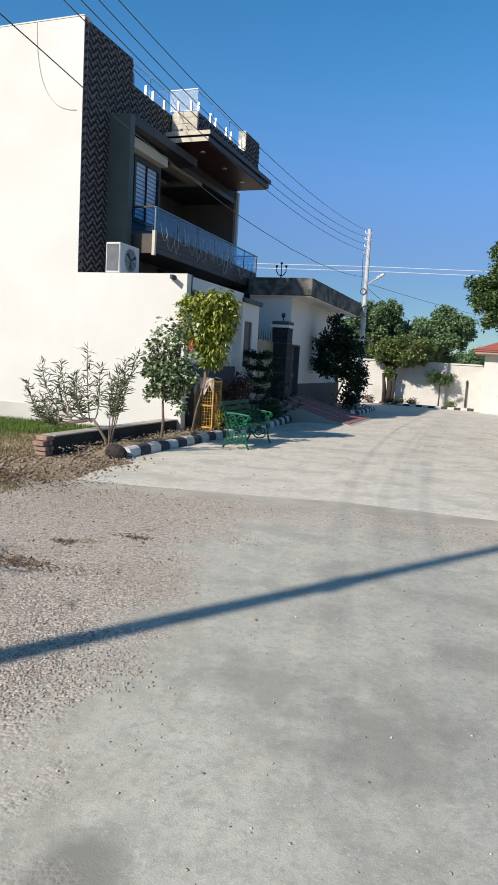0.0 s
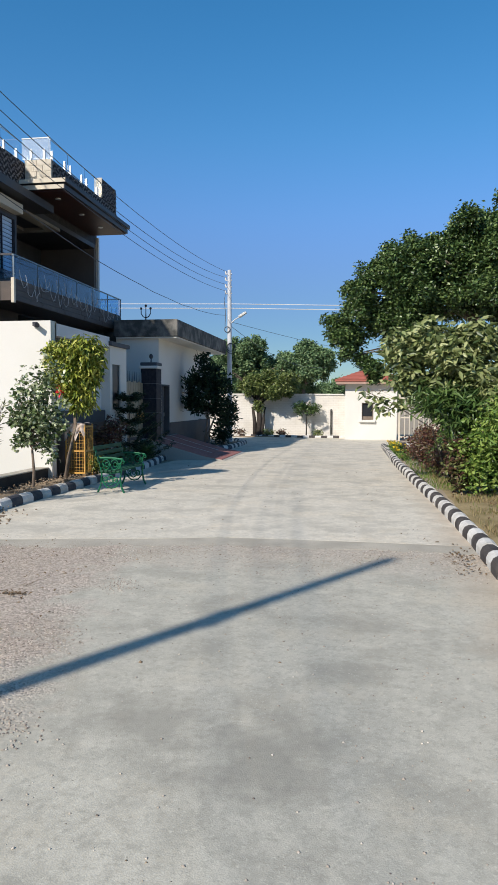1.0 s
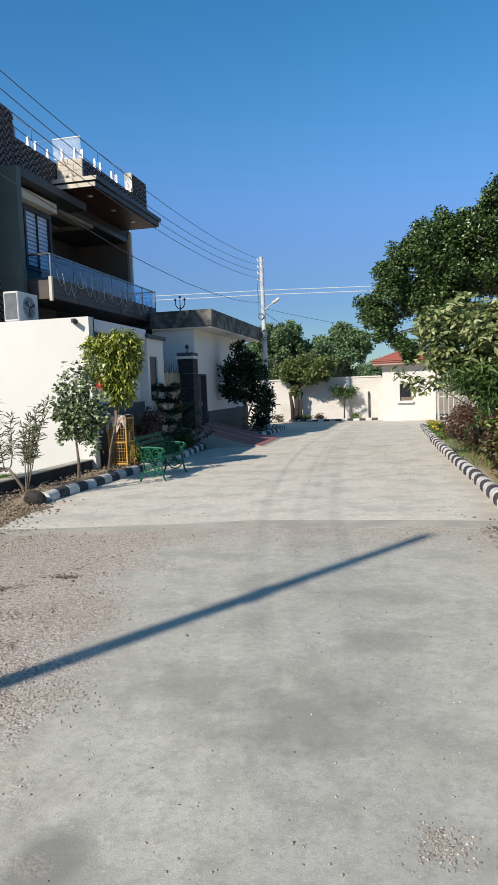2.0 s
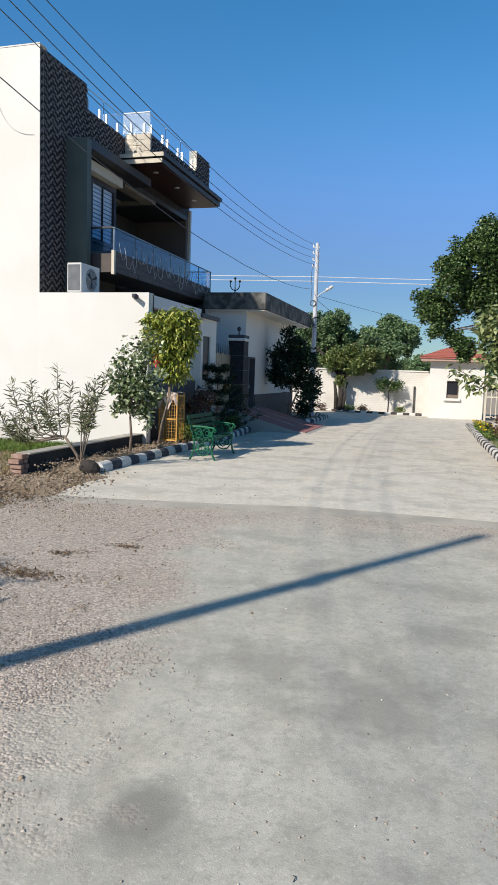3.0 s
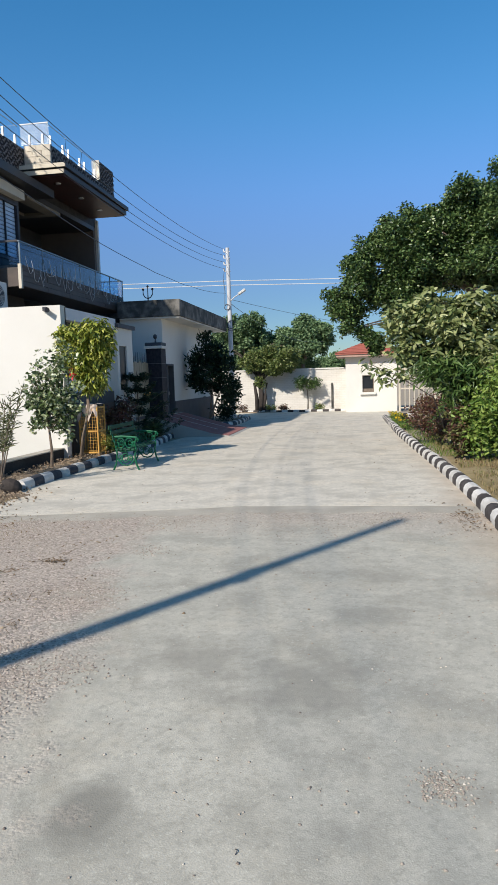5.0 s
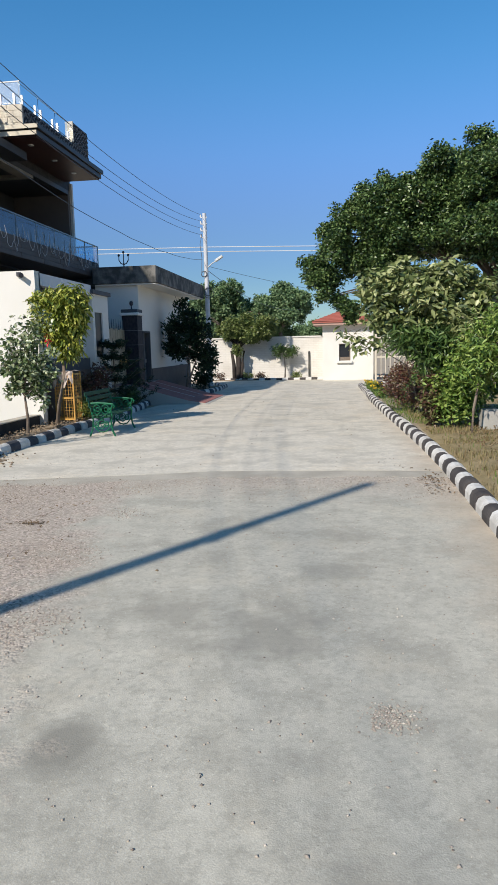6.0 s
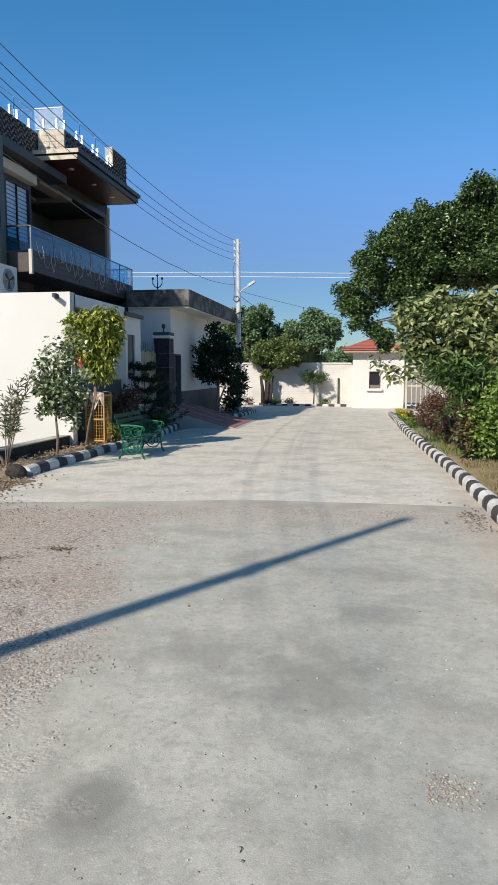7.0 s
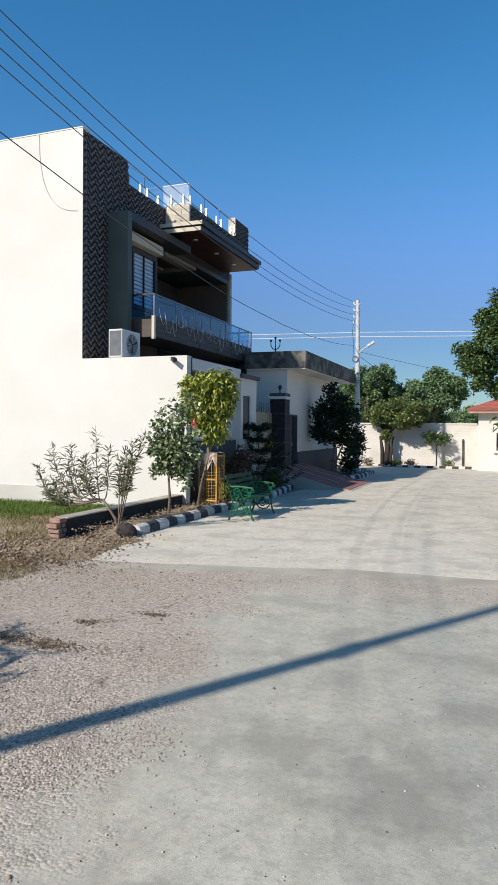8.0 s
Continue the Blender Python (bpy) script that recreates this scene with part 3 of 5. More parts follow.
def pp(name, rows, m, label=""):
    return part(name, boxes(*[(x0 + 5.89, x1 + 5.89, y0 - HY, y1 - HY, z0, z1) for x0, x1, y0, y1, z0, z1 in rows]), m, tower, label)


pp("side_wall", [(HX - 0.03, -5.89, HY, HY + 0.25, -0.3, 3.25)], WHITE, "white plastered side wall")
pp("front_wall", [(-6.4, -6.12, HY + 0.25, 16.1, -0.2, 3.2)], GREYW)
pp("roof", [(HX, -6.12, HY + 0.25, 17.3, 3.0, 3.19)], FASCIA, "flat cement roof")
pp("pier", [(-6.12, -5.89, HY + 0.25, 13.15, -0.2, 3.23)], GREYW)
pp("panel_wall", [(-6.4, -5.89, 16.1, 16.25, -0.2, 3.02), (-6.4, -5.89, 16.8, 17.25, -0.2, 3.02), (-6.4, -5.89, 16.25, 16.8, -0.2, 1.47), (-6.4, -5.89, 16.25, 16.8, 2.58, 3.02)], WHITE)
pp("parapet_cap", [(-6.45, -5.82, 16.04, 17.32, 3.02, 3.12)], BAND, "grey cap slab")
pp("window", [(-6.1, -5.93, 16.25, 16.8, 1.47, 2.58)], DARKWIN, "dark tall window")
pp("parapet", [(-6.12, -5.9, 13.15, 16.1, 2.98, 3.225)], GREYW)
pp("band", [(-6.12, -6.06, 13.15, 16.1, 2.2, 2.46)], BAND, "slate painted band")
pp("band", [(-6.12, -6.02, 13.15, 16.1, 1.18, 1.46)], BAND, "slate painted band")
pp("band", [(-6.12, -6.06, 13.15, 16.1, 2.86, 2.96)], BAND, "slate painted band")
pp("plinth", [(-6.12, -6.0, 13.15, 16.1, -0.2, 1.18)], BROWN, "brown stone plinth")
cam_ob = thing("security_camera", "small dark dome camera fixed to the white wall", "camera", (-6.2, HY - 0.01, 3.2))
part("bracket", boxes((-0.04, 0.04, -0.05, 0.04, -0.06, 0.02)), BLACK, cam_ob)
part("body", tube(bmesh.new(), (0, -0.03, -0.03), (0.12, -0.17, -0.06), 0.045, 0.05, 12), BLACK, cam_ob, "black camera barrel")

# balcony
RX = -7.38
balcony = thing("balcony", "projecting balcony with blue glass rail and brown fascia", "balcony", (RX, 14.33, 3.9))


def bp_(name, rows, m, label="", bev=0.0):
    return part(name, boxes(*[(x0 - RX, x1 - RX, y0 - 14.33, y1 - 14.33, z0 - 3.9, z1 - 3.9) for x0, x1, y0, y1, z0, z1 in rows], bev=bev), m, balcony, label)


bp_("slab", [(HX, RX - 0.03, 14.33, 21.0, 3.88, 4.3)], BROWN, "brown balcony slab")
for k in range(4):
    for i in range(16):
        y0 = 14.34 + i * 0.418 - (0.2 if k % 2 and i else 0)
        bp_("stone_strip", [(RX - 0.03, RX - 0.004 * ((i * 7 + k * 3) % 3), y0, min(y0 + 0.426, 21.0), 3.885 + k * 0.118, 3.885 + k * 0.118 + 0.112)], BROWN)
bp_("edge_trim", [(RX - 0.05, RX + 0.02, 14.25, 14.32, 3.82, 4.36)], CREAM, "narrow cream strip at the slab corner")
for i in range(6):
    y0 = 14.36 + i * 1.103
    bp_("pane", [(RX - 0.05, RX - 0.038, y0 + 0.03, y0 + 1.073, 4.36, 4.85)], GLASS, "blue tinted glass pane")
for i in range(7):
    y0 = 14.36 + i * 1.103
    bp_("post", [(RX - 0.06, RX - 0.03, y0 - 0.013, y0 + 0.013, 4.30, 4.87)], RAIL, "steel post")
bp_("pane", [(HX + 0.05, RX - 0.07, 20.95, 20.962, 4.36, 4.85)], GLASS, "blue tinted glass pane")
bp_("pane", [(HX + 0.05, RX - 0.07, 14.36, 14.372, 4.36, 4.85)], GLASS, "blue tinted glass pane")
bp_("handrail", [(RX - 0.07, RX - 0.02, 14.33, 21.0, 4.86, 4.885)], RAIL, "steel handrail")
bp_("handrail", [(HX, RX - 0.07, 14.34, 14.39, 4.865, 4.905)], BLACK)
bp_("handrail", [(HX, RX - 0.07, 20.94, 20.99, 4.865, 4.905)], BLACK)

# fairy lights strung along the balcony
rng = np.random.default_rng(11)
string = thing("string_lights", "tangled strings of small lights hung on the balcony", "string lights", (RX, 14.4, 4.4))
for i in range(22):
    y0 = 0.15 + i * 0.285 + rng.uniform(-0.1, 0.1)
    y1 = y0 + rng.uniform(0.15, 0.5)
    bm = bmesh.new()
    strand(bm, bow((0.03, y0, rng.uniform(-0.05, 0.3)), (0.03, y1, rng.uniform(-0.1, 0.3)), rng.uniform(0.15, 0.5), 10, 0.012, rng), 0.006, 0.006, 4)
    part("strand", bm, STRING, string)

# terrace glass
terrace = thing("terrace_rail", "frameless glass terrace rail with steel posts", "railing", (BX, 14.93, 7.8))


def tr_(name, rows, m, label=""):
    return part(name, boxes(*[(x0 - BX, x1 - BX, y0 - 14.93, y1 - 14.93, z0 - 7.8, z1 - 7.8) for x0, x1, y0, y1, z0, z1 in rows]), m, terrace, label)


for y0, y1, x, z in ((14.95, 15.85, HX - 0.12, 7.76), (15.9, 16.8, HX - 0.12, 7.76), (16.95, 18.0, BX - 0.1, 7.82), (18.05, 19.1, BX - 0.1, 7.82), (19.15, 20.2, BX - 0.1, 7.82)):
    tr_("pane", [(x, x + 0.012, y0, y1, z + 0.06, z + 0.52)], CLEAR, "clear glass pane")
    tr_("edge_strip", [(x - 0.004, x + 0.016, y0, y1, z + 0.52, z + 0.535)], ACW, "pale edge strip")
    for y in (y0 + 0.15, y1 - 0.15):
        tr_("post", [(x - 0.025, x + 0.035, y - 0.025, y + 0.025, z, z + 0.27)], STEEL, "short steel post")
tr_("pane", [(HX - 0.1, BX - 0.05, 16.93, 16.942, 7.86, 8.36)], FROST, "pale frosted glass pane")
tr_("edge_strip", [(HX - 0.1, BX - 0.05, 16.925, 16.947, 8.36, 8.385)], ACW, "pale edge strip")
for x in (HX + 0.15, BX - 0.22):
    tr_("post", [(x - 0.025, x + 0.025, 16.91, 16.965, 7.82, 8.09)], STEEL, "short steel post")

# upper window with blinds; wide bars tinted pale blue for the sky's reflection
win = part("window_1", boxes((HX - 0.2, HX + 0.03, 15.08, 15.16, 4.75, 6.24), (HX - 0.2, HX + 0.03, 16.27, 16.35, 4.75, 6.24), (HX - 0.2, HX + 0.03, 15.16, 16.27, 6.16, 6.24), (HX - 0.2, HX + 0.03, 15.16, 16.27, 4.75, 4.83)), BLACK)
tagged(win, "tall dark framed window with pale horizontal bars", "window", kind="structure")
part("pane", boxes((HX - 0.1, HX - 0.09, 15.16, 16.27, 4.83, 6.16)), DARKWIN, win)
for k in range(13):
    z = 4.88 + k * 0.1
    part("bar", boxes((HX - 0.07, HX - 0.04, 15.18, 16.25, z, z + 0.078)), BLUEGREY, win)
part("mullion", boxes((HX - 0.05, HX + 0.01, 15.705, 15.72, 4.83, 6.16)), BLACK, win)

# air conditioner on the porch roof
ac = thing("air_conditioner", "white outdoor air conditioner unit on the porch roof", "air conditioner", (-7.68, 13.5, 3.19))
part("body", boxes((-0.17, 0.17, -0.43, 0.37, 0.08, 0.70), bev=0.015), ACW, ac)
part("side_grille", boxes((-0.14, 0.14, -0.436, -0.43, 0.12, 0.66)), ACD, ac, "dark side grille")
bm = bmesh.new()
for r in (0.05, 0.10, 0.15, 0.20, 0.235):
    ring(bm, (0.18, 0.0, 0.39), r, 0.004, "x", 20)
for a in range(8):
    c, s = math.cos(a * math.pi / 4), math.sin(a * math.pi / 4)
    strand(bm, [(0.18, 0.03 * c, 0.39 + 0.03 * s), (0.18, 0.235 * c, 0.39 + 0.235 * s)], 0.004, 0.004, 4)
part("fan_guard", bm, ACW, ac, "wire fan guard")
bm = bmesh.new()
bmesh.ops.create_cone(bm, cap_ends=True, segments=24, radius1=0.24, radius2=0.24, depth=0.01, matrix=pose(0.172, 0.0, 0.39, 0, 90, 0))
part("fan_opening", bm, ACD, ac, "dark fan opening")
bm = bmesh.new()
for a in range(3):
    strand(bm, [(0.174, 0, 0.39), (0.176, 0.19 * math.cos(a * 2.09 + 0.4), 0.39 + 0.19 * math.sin(a * 2.09 + 0.4))], 0.02, 0.035, 6)
part("fan", bm, BAND, ac)
for y in (-0.33, 0.27):
    part("foot", boxes((-0.2, 0.2, y - 0.03, y + 0.03, 0.0, 0.08)), BLACK, ac)

# loose cable on the side wall
bm = strand(bmesh.new(), [(-9.59 + 1.01 * u ** 2.1, HY - 0.012, 8.30 - 1.79 * math.sin(math.pi / 2 * u) ** 0.9) for u in np.linspace(0, 1, 28)], 0.005, 0.005, 5)
tagged(part("cable", bm, STRING), "loose grey cable looped down the white wall", "cable")

# ---- gate, ramp, annex ----
gate = thing("gate", "beige sheet metal gate between dark granite pillars", "gate", (-6.12, 18.45, 0))
gate.scale = (1, 1.15, 1)
for i in range(7):
    part("slat", boxes((-0.03, 0.03, -0.62 + i * 0.18, -0.62 + i * 0.18 + 0.165, 0.3, 2.2 + 0.03 * (i % 2))), GATE, gate)
part("rail", boxes((0.03, 0.06, -0.64, 0.64, 0.6, 0.68)), BLACK, gate)
part("rail", boxes((0.03, 0.06, -0.64, 0.64, 1.75, 1.83)), BLACK, gate)
for i in range(8):
    part("spike", tube(bmesh.new(), (0, -0.6 + i * 0.17, 2.2), (0, -0.6 + i * 0.17, 2.5), 0.018, 0.004, 6), ACD, gate)
part("sign", boxes((0.06, 0.08, 0.1, 0.6, 1.15, 1.35)), YELLOW, gate, "small yellow plate")
for x, y in ((-6.4, 17.55), (-5.93, 19.45)):
    gp = thing("gate_pillar", "gate pillar clad in dark granite under a white cap", "pillar", (x, y, 0), "gate pillars")
    gp.scale = (0.78, 0.82, 1)
    part("shaft", boxes((-0.3, 0.3, -0.3, 0.3, 0, 2.62), bev=0.01), PSTONE, gp)
    part("cap", boxes((-0.36, 0.36, -0.36, 0.36, 2.62, 2.70), bev=0.01), WHITE, gp, "white cap slab")
    part("cap_top", boxes((-0.32, 0.32, -0.32, 0.32, 2.70, 2.80), bev=0.02), BAND, gp)
    for k in range(5):
        part("joint", boxes((-0.303, 0.303, -0.303, 0.303, 0.5 + k * 0.42, 0.51 + k * 0.42)), ACD, gp)
    lamp = part("lamp_post", tube(bmesh.new(), (0, 0, 2.8), (0, 0, 2.92), 0.03, 0.02, 8), BLACK, gp)
    bm = bmesh.new()
    bmesh.ops.create_uvsphere(bm, u_segments=10, v_segments=8, radius=0.075, matrix=pose(0, 0, 2.98))
    part("globe", bm, BLACK, lamp, "dark lamp globe")

bm = bmesh.new()
prof = [(-6.6, 0.62), (-5.9, 0.6), (-5.0, 0.34), (-4.2, 0.12), (-3.6, 0.024), (-3.6, -0.1), (-6.6, -0.1)]
a = [bm.verts.new((x, 18.95, z)) for x, z in prof]
b = [bm.verts.new((x + 0.0, 22.1, z)) for x, z in prof]
bm.faces.new(a)
bm.faces.new(b[::-1])
for i in range(len(a)):
    j = (i + 1) % len(a)
    bm.faces.new((a[j], a[i], b[i], b[j]))
bmesh.ops.recalc_face_normals(bm, faces=bm.faces)
ramp = tagged(part("ramp", bm, CONC), "cement sided ramp with red paving up to the gate", "ramp", kind="structure")
for i in range(11):
    for k in range(12):
        x0, x1 = -6.58 + i * 0.262, -6.58 + i * 0.262 + 0.252
        def rz(x):
            for (xa, za), (xb, zb) in zip(prof, prof[1:5]):
                if xa <= x <= xb:
                    return za + (zb - za) * (x - xa) / (xb - xa)
            return 0.024
        y0 = 18.98 + k * 0.26
        bm = bmesh.new()
        vs = [bm.verts.new(p) for p in ((x0, y0, rz(x0) + 0.012), (x1, y0, rz(x1) + 0.012), (x1, y0 + 0.25, rz(x1) + 0.012), (x0, y0 + 0.25, rz(x0) + 0.012))]
        f = bm.faces.new(vs)
        g = bmesh.ops.extrude_face_region(bm, geom=[f])
        for v in g["geom"]:
            if isinstance(v, bmesh.types.BMVert):
                v.co.z -= 0.025
        bmesh.ops.recalc_face_normals(bm, faces=bm.faces)
        part("paver", bm, PINK, ramp)

for y0 in (20.02, 21.06):
    bm = bmesh.new()
    low, high = [[bm.verts.new((x, y0 + dy, rz(x) + 0.02)) for x in (-6.4, -5.9, -5.0, -4.25)] for dy in (0, 0.07)]
    for k in range(3):
        bm.faces.new((low[k], low[k + 1], high[k + 1], high[k]))
    bmesh.ops.solidify(bm, geom=bm.faces[:], thickness=0.012)
    part("stripe", bm, WHITE, ramp, "thin white painted strip")

AX, AY = -5.95, 20.25
annex = thing("annex", "low white building with weathered cement roof edge", "building", (AX, AY, 0))
part("wall", boxes((-1.35, -0.25, 0, 0.2, 0, 3.62), (-1.35, 0, 6.7, 6.9, 0, 3.62), (-0.25, 0, 0, 0.28, 0, 3.62), (-0.25, 0, 0.28, 1.1, 2.2, 3.62), (-0.25, 0, 1.1, 6.7, 0, 3.62), (-1.35, -1.15, 0.2, 6.7, 0, 3.62)), WHITE, annex)
part("plinth", boxes((0, 0.03, 1.15, 6.9, 0, 1.0)), BAND, annex, "slate painted plinth")
part("roof", boxes((-1.36, 0.65, -0.2, 7.05, 3.62, 4.13), bev=0.02), FASCIA, annex, "rain streaked cement roof edge")
part("soffit", boxes((-1.3, 0.6, -0.15, 7.0, 3.58, 3.618)), WHITE, annex, "white soffit")
part("link_wall", boxes((-2.6, -1.36, 1.12, 1.3, 0, 4.1)), FASCIA, annex)
door = part("door", boxes((-0.2, -0.15, 0.3, 1.08, 0, 2.18)), ACD, annex, "dark metal door")
part("handle", boxes((-0.15, -0.11, 0.95, 0.98, 1.2, 1.32)), STEEL, door)
part("door_frame", boxes((-0.25, 0.02, 0.28, 0.33, 0, 2.2), (-0.25, 0.02, 1.05, 1.1, 0, 2.2), (-0.25, 0.02, 0.33, 1.05, 2.15, 2.2)), BAND, annex)
fin = thing("roof_ornament", "black wrought iron ornament on the flat roof", "ornament", (-6.43, 20.5, 4.13))
fin.scale = (0.88, 0.88, 0.88)
bm = strand(bmesh.new(), [(0, 0, 0), (0, 0, 0.25)], 0.025, 0.02)
part("stem", bm, BLACK, fin)
for sx in (-1, 0, 1):
    bm = strand(bmesh.new(), [(0, 0, 0.12), (sx * 0.1, 0, 0.16), (sx * 0.17, 0, 0.27), (sx * 0.17, 0, 0.40 + (0.1 if not sx else 0))], 0.02, 0.015)
    part("arm", bm, BLACK, fin)
    bm = bmesh.new()
    bmesh.ops.create_uvsphere(bm, u_segments=8, v_segments=6, radius=0.045, matrix=pose(sx * 0.17, 0, 0.44 + (0.1 if not sx else 0)))
    part("bulb", bm, BLACK, fin)

# ---- far wall and guard house ----
wn_ = part("wall_north", boxes((-14, -0.4, 32.8, 33.05, -0.1, 2.02)), LIMEWALL)
tagged(wn_, "white limewashed boundary wall with planting in front", "wall", kind="structure")
part("coping", boxes((-14, -0.4, 32.76, 33.09, 2.02, 2.08)), WHITE, wn_)
pipe = thing("drain_pipe", "thin grey drain pipe fixed to the boundary wall", "pipe", (-1.3, 32.74, 0))
part("pipe", strand(bmesh.new(), [(0, 0, 0), (0, 0, 1.25)], 0.045, 0.045, 8), FASCIA, pipe)
part("elbow", strand(bmesh.new(), [(0, 0, 1.25), (0, 0.03, 1.3), (0, 0.1, 1.32)], 0.05, 0.05, 8), FASCIA, pipe)
gh = thing("guard_house", "small cream white guard house with red hip roof", "hut", (-0.6, 30.87, 0))
part("wall", boxes((0, 0.74, 0, 0.2, -0.1, 2.5), (1.25, 2.27, 0, 0.2, -0.1, 2.5), (0.74, 1.25, 0, 0.2, -0.1, 0.9), (0.74, 1.25, 0, 0.2, 1.66, 2.5), (0, 0.2, 0.2, 2.2, -0.1, 2.5), (2.07, 2.27, 0.2, 2.2, -0.1, 2.5), (0.2, 2.07, 2.0, 2.2, -0.1, 2.5)), WHITE, gh)
part("window_sill", boxes((0.63, 1.33, -0.12, 0.0, 0.80, 0.9)), WHITE, gh, "projecting white sill")
wf = part("window_frame", boxes((0.74, 0.78, 0.08, 0.14, 0.9, 1.66), (1.21, 1.25, 0.08, 0.14, 0.9, 1.66), (0.78, 1.21, 0.08, 0.14, 1.62, 1.66), (0.78, 1.21, 0.08, 0.14, 0.9, 0.94)), BARK, gh, "brown wooden frame")
part("lower_sash", boxes((0.78, 1.21, 0.09, 0.13, 0.94, 1.06)), BARK, wf)
part("pane", boxes((0.78, 1.21, 0.105, 0.112, 1.06, 1.62)), DARKWIN, wf)
part("eaves", boxes((-0.4, 2.67, -0.4, 2.6, 2.5, 2.6)), EAVES, gh, "dull pink eaves slab")
bm = bmesh.new()
e = [bm.verts.new(p) for p in ((-0.45, -0.45, 2.6), (2.72, -0.45, 2.6), (2.72, 2.65, 2.6), (-0.45, 2.65, 2.6))]
e2 = [bm.verts.new((v.co.x, v.co.y, 2.68)) for v in e]
ap = bm.verts.new((1.13, 1.1, 3.3))
bm.faces.new(e[::-1])
for i in range(4):
    j = (i + 1) % 4
    bm.faces.new((e[i], e[j], e2[j], e2[i]))
    bm.faces.new((e2[i], e2[j], ap))
roof = part("roof", bm, REDROOF, gh, "red hip roof")
for i in range(9):
    u = i / 9
    w = 1.585 * (1 - u)
    part("batten", boxes((1.13 - w, 1.13 + w, -0.45 + 1.55 * u - 0.03, -0.45 + 1.55 * u + 0.015, 2.675 + 0.62 * u, 2.70 + 0.62 * u)), REDROOF, roof)
fence = thing("metal_gate", "cream painted steel bar gate beside the guard house", "gate", (1.75, 30.6, 0))
for i in range(8):
    part("bar", strand(bmesh.new(), [(0.05 + i * 0.2, 0, 0.1), (0.05 + i * 0.2, 0, 1.95)], 0.022, 0.022, 6), CREAM, fence)
for z in (0.15, 1.0, 1.85):
    part("rail", boxes((0, 1.5, -0.02, 0.02, z, z + 0.06)), CREAM, fence)
for x in (-0.03, 1.5):
    part("post", boxes((x, x + 0.08, -0.04, 0.04, 0, 2.05)), CREAM, fence)
for i in range(10):
    fp = part("fence_post", boxes((3.4 + i * 0.9, 3.5 + i * 0.9, 30.5, 30.6, 0, 1.6)), CREAM)
    tagged(fp, "cream concrete fence post behind the shrubs", "post", "fence posts")

# ---- poles and wires ----
PX, PY = -5.13, 27.07
pole = thing("utility_pole", "silver painted steel utility pole with street lamp", "pole", (PX, PY, 0))
part("shaft", strand(bmesh.new(), [(0.03, 0, -0.1), (0.02, 0, 3), (0, 0, 6.9)], 0.11, 0.075, 12), POLE, pole)
for z in (6.75, 6.5, 6.24, 5.98):
    arm = part("bracket", boxes((-0.16, 0.1, -0.03, 0.03, z - 0.02, z + 0.02)), STEEL, pole)
    part("insulator", tube(bmesh.new(), (-0.15, 0, z + 0.02), (-0.15, 0, z + 0.12), 0.035, 0.025, 8), ACW, arm, "white porcelain insulator")
lamp_arm = part("lamp_arm", strand(bmesh.new(), [(0, 0, 4.75), (0.25, -0.05, 4.95), (0.45, -0.1, 5.05)], 0.025, 0.022, 8), POLE, pole)
bm = boxes((-0.05, 0.30, -0.07, 0.07, -0.05, 0.05), bev=0.02)
bmesh.ops.transform(bm, verts=bm.verts, matrix=pose(0.45, -0.11, 5.06, 0, -32, 0))
part("lamp_head", bm, ACW, lamp_arm, "white lamp head")
part("clamp_ring", ring(bmesh.new(), (-0.06, -0.1, 4.55), 0.11, 0.018, "y"), WIRE, pole, "dark cable clamp")
part("cable_coil", ring(ring(bmesh.new(), (0.1, -0.1, 3.8), 0.2, 0.012, "y"), (0.08, -0.1, 3.85), 0.16, 0.012, "y"), WIRE, pole, "coiled black cable")
part("down_cable", strand(bmesh.new(), [(-0.12, -0.05, 6.1), (-0.2, -0.06, 5.7), (-0.14, -0.06, 5.2), (-0.16, -0.08, 4.6)], 0.012, 0.012, 5), WIRE, pole)
T2, B2 = Vector((-4.0, -1.02, 7.0)), Vector((-4.92, -0.95, 0))
pole_b = thing("utility_pole", "leaning silver steel utility pole beside the drive", "pole", B2)
part("shaft", strand(bmesh.new(), [(0, 0, -0.1), T2 - B2], 0.115, 0.075, 12), POLE, pole_b)
bmk = boxes((-0.07, 0.09, -0.07, 0.07, -0.14, 0.14))
bmesh.ops.translate(bmk, verts=bmk.verts, vec=(T2 - B2) * 0.74)
part("junction_box", bmk, ACD, pole_b)
rear_pole = thing("utility_pole", "tall silver steel utility pole behind the drive", "pole", (-5.45, -13.66, 0))
part("shaft", strand(bmesh.new(), [(0, 0, -0.1), (0, 0, 5), (0, 0, 10.6)], 0.14, 0.09, 12), POLE, rear_pole)
part("cross_arm", boxes((-0.6, 0.6, -0.05, 0.03, 10.3, 10.38)), STEEL, rear_pole)
for xb, za, zb, sag in ((-5.1, 6.85, 9.72, 1.859), (-5.18, 6.61, 10.43, 2.27), (-5.42, 6.34, 10.37, 2.21), (-5.76, 6.08, 10.42, 2.155)):
    bm = strand(bmesh.new(), bow((PX - 0.12, PY, za), (xb, -13.66, zb), sag, 44), 0.0065, 0.0065, 6)
    tagged(part("overhead_wire", bm, WIRE), "thin dark overhead wire between two utility poles", "wire", "overhead wires")
bm = strand(bmesh.new(), bow((PX - 0.12, PY, 5.12), (-5.63, -13.66, 10.32), 2.462, 44, 0.008, rng), 0.0075, 0.0075, 5)
tagged(part("service_cable", bm, WIRE), "thick black service cable sagging between the poles", "wire")
